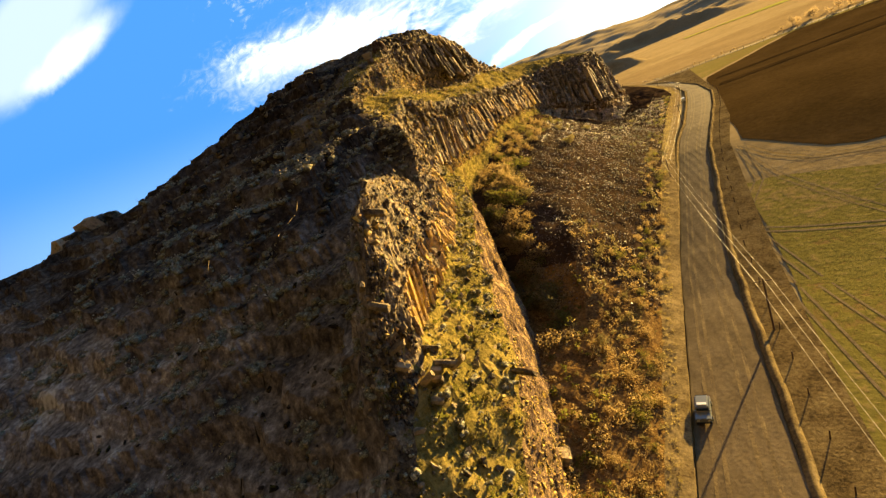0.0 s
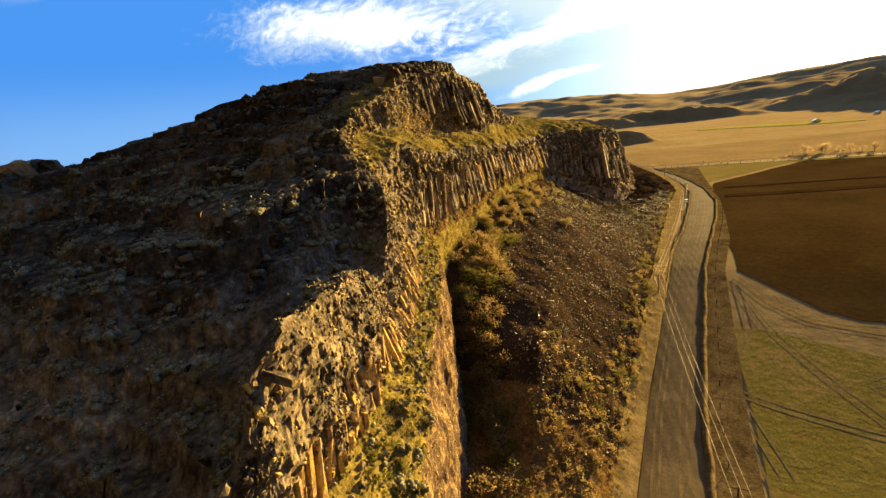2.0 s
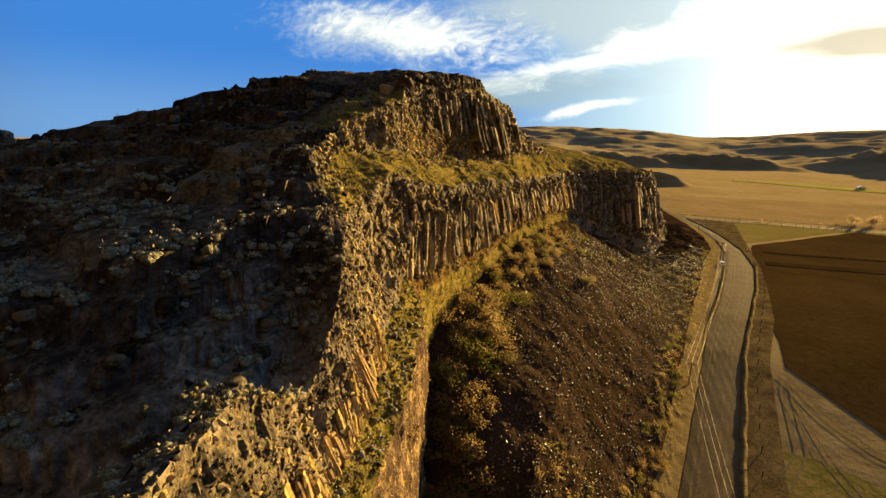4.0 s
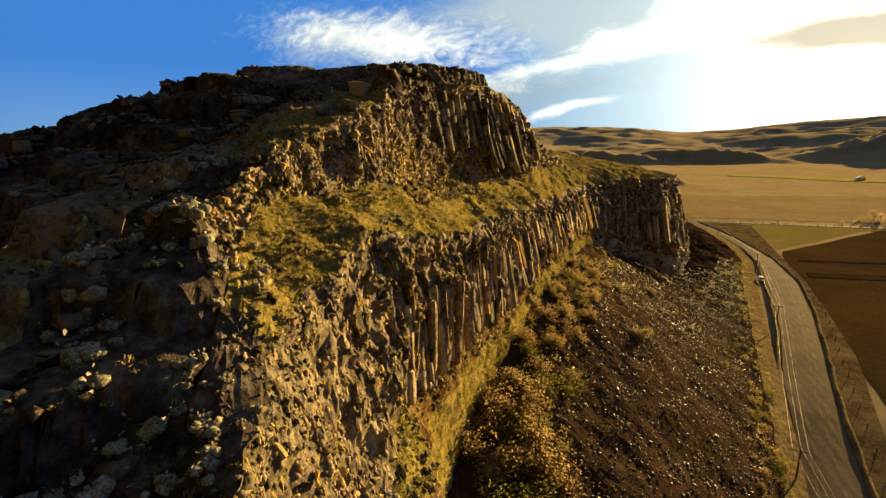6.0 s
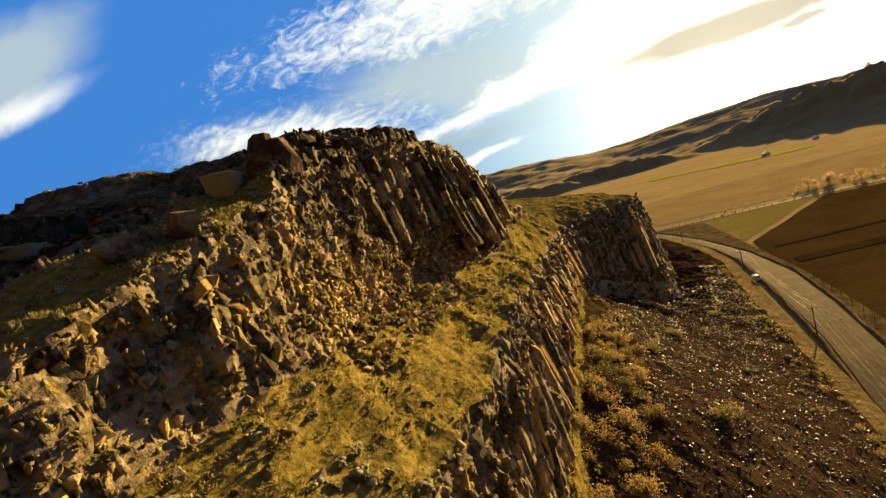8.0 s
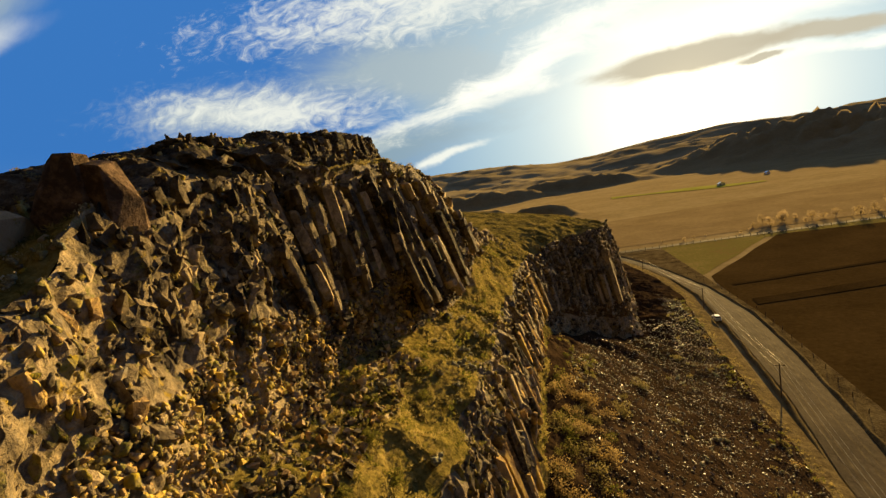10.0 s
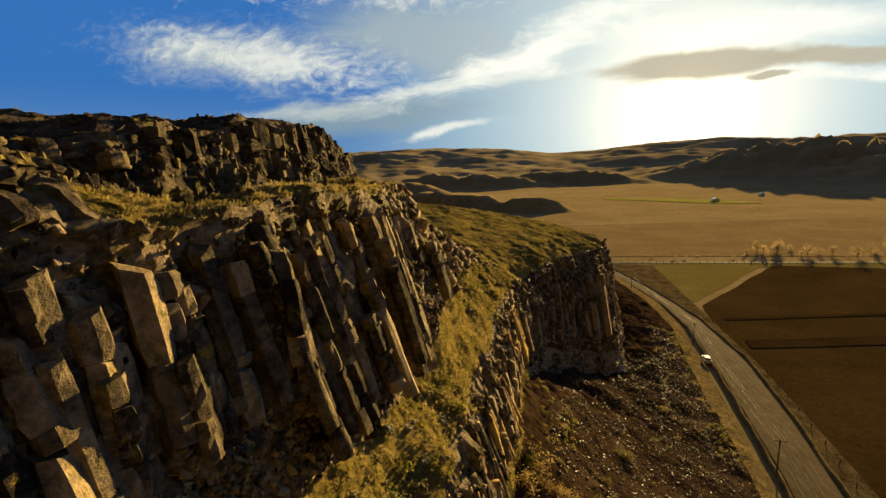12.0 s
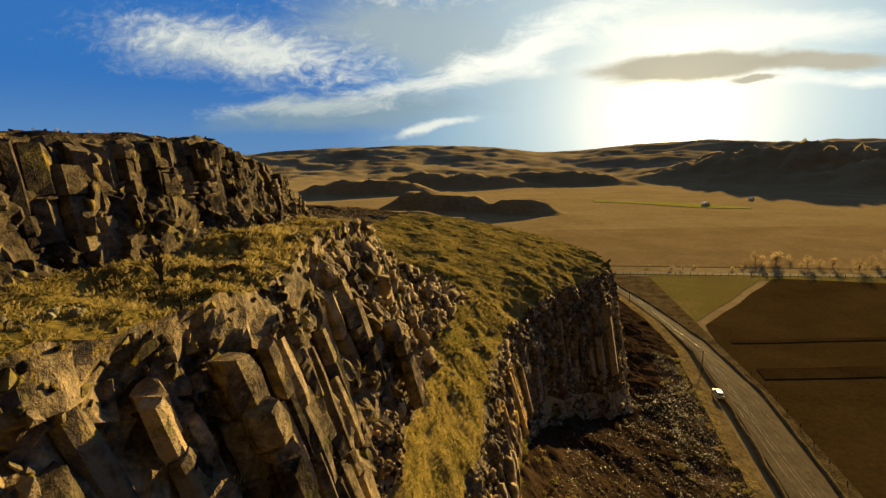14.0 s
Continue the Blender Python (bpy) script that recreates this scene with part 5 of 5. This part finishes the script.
def stems(name, n, height, spread, thick, mat=None):
    """Thin bent stems that fan out from the ground."""
    bm = bmesh.new()
    for _ in range(n):
        a = RND.uniform(0, 6.28)
        tip = Vector((math.cos(a) * spread * RND.uniform(0.3, 1), math.sin(a) * spread * RND.uniform(0.3, 1), height * RND.uniform(0.7, 1)))
        last = None
        for k in range(4):
            t = k / 3
            c = tip * t + Vector((0, 0, height * 0.25 * math.sin(t * 3.14)))
            r = thick * (1 - 0.75 * t)
            ring = [bm.verts.new(c + Vector((math.cos(q) * r, math.sin(q) * r, 0))) for q in (0, 2.1, 4.2)]
            if last:
                for i in range(3):
                    bm.faces.new((last[i], last[(i + 1) % 3], ring[(i + 1) % 3], ring[i]))
            last = ring
    me = bpy.data.meshes.new(name)
    bm.to_mesh(me)
    bm.free()
    me.materials.append(mat or BARK)
    return me


def bush(mat, label, group, leaves=460):
    e = new("bush")
    tagged(e, label, "bush", group)
    part("branching_stem", stems("branching_stem", 9, 0.8, 0.6, 0.03), e)
    part("foliage", foliage("foliage", leaves, mat, 0.125, 14), e)
    return e


KINDS = [bush(RUST, "rusty brown leafless-looking bush below the cliff", "bushes below the cliff"), bush(RUST, "rusty brown leafless-looking bush below the cliff", "bushes below the cliff"),
         bush(GOLD, "golden autumn bush below the cliff", "bushes below the cliff"), bush(GREEN, "yellow-green bush below the cliff", "bushes below the cliff")]
spots = []
for k in range(150):
    y = RND.uniform(106, 205)
    xa, za = along("cliff_base", np.array([y]))
    xm, zm = along("scree_mid", np.array([y]))
    x = xa[0] + (xm[0] - xa[0]) * RND.uniform(0.0, 0.45)
    spots.append((x, y, RND.uniform(1.0, 2.3) * (1.25 if 120 < y < 160 else 0.8), (0, 1, 0, 1, 0, 2, 3)[RND.randint(0, 7)]))
for k in range(60):
    y = RND.uniform(118, 205)
    x = along("scree_foot", np.array([y]))[0][0] + RND.uniform(-4, 1)
    spots.append((x, y, RND.uniform(0.7, 1.5), (0, 2, 2, 1, 3)[RND.randint(0, 5)]))
for k in range(36):
    y = RND.uniform(60, 125)
    x = along("scree_foot", np.array([y]))[0][0] + RND.uniform(-9, 0)
    spots.append((x, y, RND.uniform(0.8, 1.6), (0, 1, 2, 0, 3)[RND.randint(0, 5)]))
for k in range(46):
    y = RND.uniform(92, 142)
    xa, xm = along("cliff_base", np.array([y]))[0][0], along("scree_mid", np.array([y]))[0][0]
    spots.append((xa + (xm - xa) * RND.uniform(0.12, 0.6), y, RND.uniform(1.6, 2.9), (0, 2, 3, 1, 0)[RND.randint(0, 5)]))
used = set()
for x, y, s, k in spots:
    m = pose(x, y, drop(x, y) - 0.1, 0, 0, RND.uniform(0, 360))
    ob = KINDS[k] if k not in used else copy_thing(KINDS[k], m)
    ob.matrix_basis = m
    ob.scale = (s, s, s * RND.uniform(0.75, 1.0))
    used.add(k)
lone = bush(GOLD, "round dry bush alone on the dark scree", "bushes on the scree", 1100)
for n, (x, y, s) in enumerate(((-24.6, 184, 2.1), (-32, 205.5, 1.7), (-27, 228, 1.6), (-14, 262, 1.3), (-36, 196, 1.3), (-31, 214, 1.0))):
    m = pose(x, y, drop(x, y) - 0.2, 0, 0, n * 70)
    ob = lone if n == 0 else copy_thing(lone, m)
    ob.matrix_basis = m
    ob.scale = (s, s, s * 0.85)

low = bush(GREEN, "small round green bush on the grass ledge", "bushes on the ledge", 700)
for n, (y, u, s) in enumerate(((150.5, 0.30, 0.75), (152.5, 0.55, 0.6), (156.0, 0.72, 0.55), (160.5, 0.35, 0.65), (166.0, 0.6, 0.5), (147.0, 0.5, 0.6), (172.0, 0.4, 0.6), (188.0, 0.5, 0.7))):
    p = surf("cliff_top", "ledge_inner", np.array([y]), np.array([u]))[0]
    m = pose(float(p[0]), float(p[1]), float(p[2]) - 0.05, 0, 0, n * 50)
    ob = low if n == 0 else copy_thing(low, m)
    ob.matrix_basis = m
    ob.scale = (s, s, s * 0.9)


def boulder(x, y, size, turn, mat, label, lift=0.0):
    """One large angular rock standing on the land."""
    me = hull_mesh("boulder", stone_points(20, 0.7), mat)
    for v in me.vertices:
        v.co = Vector((v.co.x * size[0], v.co.y * size[1], v.co.z * size[2]))
    ob = new("boulder", me)
    ob.matrix_basis = pose(x, y, drop(x, y) + size[2] * 0.45 + lift, RND.uniform(-10, 10), RND.uniform(-10, 10), turn)
    return tagged(ob, label, "boulder", "boulders")


boulder(-54.3, 143.6, (1.5, 1.2, 3.6), 20, RED_ROCK, "tall reddish split slab of rock below the summit", -1.2)
boulder(-53.1, 144.6, (1.1, 1.3, 3.2), 75, RED_ROCK, "tall reddish split slab of rock below the summit", -1.7)
boulder(-56.4, 142.0, (1.7, 1.7, 1.8), 10, ROCK, "dark rounded boulder beside the split slab", -0.5)
for k in range(6):
    x, y = -47.6 + RND.uniform(-0.2, 0.2), 119 + RND.uniform(-0.25, 0.25)
    w = RND.uniform(0.55, 0.75) * (1.15 - 0.06 * k)
    boulder(x, y, (w, w, RND.uniform(0.6, 0.8)), RND.uniform(0, 180), LICHEN, "yellow lichened rock stacked in a pillar at the cliff corner", 0.36 * k - 0.7 + drop(-47.6, 119) - drop(x, y))
boulder(-51.6, 130, (1.7, 1.3, 0.9), 20, ROCK, "flat brown block on the cliff edge")
boulder(-50.6, 132.4, (1.3, 1.0, 0.9), -20, RED_ROCK, "flat brown block on the cliff edge")
for k in range(12):
    a = RND.uniform(-1, 1)
    boulder(-141 + 3.5 * a + RND.uniform(-2, 2), 104 + 7.5 * a + RND.uniform(-1.5, 1.5), (RND.uniform(3.6, 5.6), RND.uniform(3.6, 5.6), RND.uniform(2.6, 4.0) * (1.2 - 0.5 * abs(a))), RND.uniform(0, 180), ROCK, "weathered rock of an outcrop on the hillside", 0.3)
boulder(-11.5, 73, (1.6, 1.8, 1.3), 15, ROCK, "dark mossy boulder at the lip of the wall")


def log(x, y, length, r, turn, tip):
    ob = new("fallen_column", COLUMNS["basalt"][int(x * 7 + y) % 12])
    ob.matrix_basis = pose(x, y, drop(x, y) + r * 0.8, 90 + tip, 0, turn)
    ob.scale = (r, r, length)
    return tagged(ob, "fallen grey basalt column lying on the shelf", "rock", "fallen columns")


log(-10.5, 67, 3.2, 0.38, 75, 3)
for k in range(22):
    log(-14.5 + RND.uniform(-2.6, 1.6), 59 + RND.uniform(-2.5, 3), RND.uniform(1.0, 2.6), RND.uniform(0.28, 0.42), RND.uniform(40, 120), RND.uniform(-35, 25))


def dead_tree(x, y, h, turn):
    """A small bare twisted tree."""
    e = new("dead_tree")
    tagged(e, "small bare twisted tree on the upper bench", "tree", "bare trees")
    e.matrix_basis = pose(x, y, drop(x, y) - 0.1, 0, 0, turn)
    part("trunk", stems("trunk", 2, h, h * 0.25, 0.09), e)
    for k in range(3):
        b = part("branch", stems("branch", 4, h * 0.55, h * 0.55, 0.04), e)
        b.location = (RND.uniform(-0.1, 0.1), RND.uniform(-0.1, 0.1), h * (0.35 + 0.2 * k))
    return e


dead_tree(-55.2, 181, 1.3, 20)
dead_tree(-55.0, 185.5, 0.9, 130)


# ---- poles, fence, vehicles, far house and trees ----
def solid(name, colour, rough=0.6, metal=0.0, grain=0.0):
    m = bpy.data.materials.new(name)
    m.use_nodes = True
    t = m.node_tree
    b = t.nodes["Principled BSDF"]
    b.inputs["Roughness"].default_value, b.inputs["Metallic"].default_value = rough, metal
    nz = node(t, "ShaderNodeTexNoise", Scale=6.0, Detail=6.0)
    ramp = t.nodes.new("ShaderNodeValToRGB")
    ramp.color_ramp.elements[0].color = (*[c * (1 - 0.25 - grain) for c in colour], 1)
    ramp.color_ramp.elements[1].color = (*[min(c * (1 + 0.1 + grain), 1) for c in colour], 1)
    tc2 = t.nodes.new("ShaderNodeTexCoord")
    link(t, tc2.outputs["Object"], nz.inputs["Vector"])
    link(t, nz.outputs["Fac"], ramp.inputs[0])
    link(t, ramp.outputs[0], b.inputs["Base Color"])
    return m


WOOD = solid("weathered_wood", (0.12, 0.08, 0.05), 0.9, 0, 0.2)
WIRE = solid("bare_wire", (0.42, 0.36, 0.26), 0.6, 0.3)
GLASSY = solid("dark_glass", (0.02, 0.025, 0.03), 0.06)
RUBBER = solid("rubber", (0.02, 0.02, 0.02), 0.9)
STEEL = solid("steel_rim", (0.5, 0.5, 0.5), 0.3, 0.9)
WHITE_PAINT = solid("white_paint", (0.8, 0.8, 0.78), 0.25)
DARK_PAINT = solid("grey_green_paint", (0.15, 0.16, 0.14), 0.3)
LAMP = solid("lamp_glass", (0.7, 0.7, 0.65), 0.1)
ROOFING = solid("metal_roof", (0.75, 0.75, 0.75), 0.28, 0.7)
CERAMIC = solid("ceramic", (0.35, 0.25, 0.18), 0.3)


def bm_mesh(name, bm, mat, bevel=0.0):
    if bevel:
        bmesh.ops.bevel(bm, geom=bm.edges[:], offset=bevel, segments=2, affect="EDGES")
    me = bpy.data.meshes.new(name)
    bm.to_mesh(me)
    bm.free()
    me.materials.append(mat)
    return me


def box(name, size, mat, at=(0, 0, 0), bevel=0.0, taper=None):
    bm = bmesh.new()
    bmesh.ops.create_cube(bm, size=1.0)
    for v in bm.verts:
        if taper and v.co.z > 0:
            v.co.x *= taper[0]
            v.co.y = v.co.y * taper[1] + (taper[2] if len(taper) > 2 else 0)
        v.co = Vector((v.co.x * size[0], v.co.y * size[1], v.co.z * size[2])) + Vector(at)
    return bm_mesh(name, bm, mat, bevel)


def tube(name, r0, r1, length, mat, sides=10, axis="Z"):
    bm = bmesh.new()
    bmesh.ops.create_cone(bm, cap_ends=True, segments=sides, radius1=r0, radius2=r1, depth=length)
    for v in bm.verts:
        if axis == "Z":
            v.co.z += length / 2
        elif axis == "X":
            v.co = Vector((v.co.z, v.co.x, v.co.y))
    return bm_mesh(name, bm, mat)


def utility_pole(x, y, h, turn, lean=0.0):
    e = new("utility_pole")
    tagged(e, "weathered wooden utility pole with a cross arm beside the road", "pole", "utility poles")
    e.matrix_basis = pose(x, y, float(road_height(y)) - 0.4, 0, lean, turn)
    part("shaft", tube("shaft", 0.17, 0.12, h, WOOD), e)
    arm = part("cross_arm", box("cross_arm", (2.4, 0.11, 0.14), WOOD, (0, 0.12, h - 0.5), 0.01), e)
    for k in (-1.1, 0.0, 1.1):
        i = part("insulator", tube("insulator", 0.05, 0.035, 0.18, CERAMIC), arm if k else e, "small brown ceramic insulator")
        i.location = (k, 0.12 if k else 0, h - 0.43 if k else h)
    return e


POLES = [(27, 28, 9.3, 20), (14.6, 105, 9.3, 5), (1.2, 179, 8.6, 0), (5.8, 250, 8.6, -3), (6.5, 322, 8.6, 10), (-6, 388, 8.6, 20), (-32, 440, 8.6, 30)]
for x, y, h, turn in POLES:
    utility_pole(x, y, h, turn)


def wire(a, b, sag, r=0.024):
    cu = bpy.data.curves.new("power_line", "CURVE")
    cu.dimensions, cu.bevel_depth, cu.bevel_resolution = "3D", r, 1
    sp = cu.splines.new("POLY")
    sp.points.add(24)
    for k in range(25):
        t = k / 24
        p = Vector(a).lerp(Vector(b), t) - Vector((0, 0, sag * 4 * t * (1 - t)))
        sp.points[k].co = (*p, 1)
    cu.materials.append(WIRE)
    return tagged(new("power_line", cu), "thin bright overhead wire strung between poles", "wire", "overhead wires")


for (x0, y0, h0, t0), (x1, y1, h1, t1) in zip(POLES[:-1], POLES[1:]):
    for k in (-1.1, 0.0, 1.1):
        up = -0.25 if k else 0.18
        wire((x0 + k * math.cos(radians(t0)), y0 + k * math.sin(radians(t0)), float(road_height(y0)) - 0.4 + h0 + up),
             (x1 + k * math.cos(radians(t1)), y1 + k * math.sin(radians(t1)), float(road_height(y1)) - 0.4 + h1 + up), 1.0)


def fence_post():
    e = new("fence_post", tube("fence_post", 0.09, 0.08, 1.35, WOOD, 7))
    return tagged(e, "short dark wooden fence post beside the road", "post", "fence posts")


first = fence_post()
for k in range(46):
    y = 44 + k * 7.6
    x = float(road_lines(np.array([y]))[1][0]) + 3.6 + RND.uniform(-0.2, 0.2)
    m = pose(x, y, float(road_height(y)) - 0.25, RND.uniform(-5, 5), RND.uniform(-5, 5), 0)
    ob = first if k == 0 else copy_thing(first, m)
    ob.matrix_basis = m


def wheel(parent, x, y, r):
    w = part("wheel", tube("wheel", r, r, 0.22, RUBBER, 18, "X"), parent, "black tyre on a steel rim")
    w.location = (x - 0.11 * (1 if x > 0 else 1), y, r)
    part("rim", tube("rim", r * 0.6, r * 0.55, 0.24, STEEL, 14, "X"), w).location = (0, 0, 0)


def car(name, x, y, turn, paint, label, length, width, height, rack=False):
    e = new(name)
    tagged(e, label, "car", "vehicles on the road")
    e.matrix_basis = pose(x, y, float(road_height(y)) + 0.12, 0, 0, turn)
    hw, hl = width / 2, length / 2
    part("body", box("body", (width, length, height * 0.42), paint, (0, 0, height * 0.40), 0.09), e)
    cab = part("cabin", box("cabin", (width * 0.94, length * 0.62, height * 0.40), paint, (0, -length * 0.08, height * 0.80), 0.06, (0.84, 0.80, -0.02)), e)
    part("windscreen", box("windscreen", (width * 0.76, 0.04, height * 0.27), GLASSY, (0, length * 0.205, height * 0.80), 0.01), cab).rotation_euler = (0, 0, 0)
    part("rear_window", box("rear_window", (width * 0.74, 0.04, height * 0.24), GLASSY, (0, -length * 0.375, height * 0.82), 0.01), cab)
    for s in (-1, 1):
        part("side_window", box("side_window", (0.04, length * 0.45, height * 0.22), GLASSY, (s * width * 0.445, -length * 0.08, height * 0.80), 0.01), cab)
        part("headlight", box("headlight", (0.34, 0.08, 0.16), LAMP, (s * hw * 0.7, hl - 0.02, height * 0.46), 0.02), e)
        part("tail_light", box("tail_light", (0.2, 0.06, 0.3), solid("red_lens", (0.35, 0.02, 0.02), 0.2), (s * hw * 0.8, -hl + 0.01, height * 0.5), 0.02), e)
        part("mirror", box("mirror", (0.18, 0.12, 0.12), paint, (s * (hw + 0.08), length * 0.17, height * 0.66), 0.03), e)
        for yy in (-0.31, 0.31):
            wheel(e, s * (hw - 0.1), yy * length, height * 0.21)
    part("bumper", box("bumper", (width * 0.96, 0.16, 0.2), RUBBER, (0, hl, height * 0.27), 0.04), e)
    if rack:
        part("roof_rack", box("roof_rack", (width * 0.62, 0.5, 0.10), WHITE_PAINT, (0, length * 0.05, height * 1.04), 0.02), e, "pale load on the roof rack")
    return e


car("suv", 3.9, 86.5, 180, DARK_PAINT, "grey-green estate car with a loaded roof rack", 4.7, 1.9, 1.75, True)
car("parked_car", 7.2, 308, 0, WHITE_PAINT, "white car parked on the edge of the gravel road", 4.9, 1.95, 1.8)


def house(x, y, w, l, h, turn):
    z = float(ground_height(np.array([x]), np.array([y]))[0])
    e = new("farmhouse")
    tagged(e, "small white farm building far off in the fields", "house", "far farm buildings")
    e.matrix_basis = pose(x, y, z - 0.3, 0, 0, turn)
    wall = part("wall", box("wall", (w, l, h), WHITE_PAINT, (0, 0, h / 2)), e)
    bm = bmesh.new()
    v = [bm.verts.new(p) for p in ((-w * 0.55, -l * 0.52, h), (w * 0.55, -l * 0.52, h), (0, -l * 0.52, h * 1.6), (-w * 0.55, l * 0.52, h), (w * 0.55, l * 0.52, h), (0, l * 0.52, h * 1.6))]
    for f in ((0, 1, 2), (3, 5, 4), (0, 2, 5, 3), (1, 4, 5, 2), (0, 3, 4, 1)):
        bm.faces.new([v[k] for k in f])
    part("roof", bm_mesh("roof", bm, ROOFING), e, "pale metal roof")
    for k in (-0.25, 0.25):
        part("window", box("window", (1.2, 0.1, 1.2), GLASSY, (k * w, -l / 2 - 0.02, h * 0.55)), wall)
    return e


house(168, 905, 9, 6, 3.6, 10)
house(262, 1010, 7, 5, 3.2, 30)

BARE = leaf_material("bare_twigs", [(0.204, 0.153, 0.085), (0.323, 0.246, 0.145), (0.459, 0.348, 0.212)], 0.5)


def far_tree(h):
    e = new("tree")
    tagged(e, "pale leafless roadside tree beyond the fields", "tree", "trees along the cross road")
    part("trunk", tube("trunk", 0.035, 0.015, 0.6, BARK, 7), e)
    for k in range(4):
        b = part("limb", tube("limb", 0.014, 0.005, 0.5, BARK, 5), e)
        b.location, b.rotation_euler = (0, 0, 0.3), (0.6, 0, k * 1.57)
    c = part("crown", foliage("crown", 320, BARE, 0.14, 13, 1.0), e)
    c.scale, c.location = (0.55, 0.55, 0.75), (0, 0, 0.25)
    return e


trees = [far_tree(1), far_tree(1), far_tree(1)]
seen = set()
for k in range(90):
    x = RND.uniform(-20, 360) if k < 24 else RND.uniform(70, 430)
    y = 466 + 0.145 * x + (RND.uniform(4, 14) if k < 24 else RND.uniform(8, 40))
    s = RND.uniform(1.2, 2.6) if k < 24 else RND.uniform(3, 7.5)
    m = pose(x, y, float(ground_height(np.array([x]), np.array([y]))[0]) - 0.2, 0, 0, RND.uniform(0, 360))
    i = k % 3
    ob = trees[i] if i not in seen else copy_thing(trees[i], m)
    ob.matrix_basis = m
    ob.scale = (s, s, s)
    seen.add(i)
for k in range(40):
    x = -8 + k * 4.2
    y = 457.0 + 0.145 * x
    m = pose(x, y, float(ground_height(np.array([x]), np.array([y]))[0]), 0, 0, 0)
    copy_thing(first, m).scale = (1.4, 1.4, 1.5)
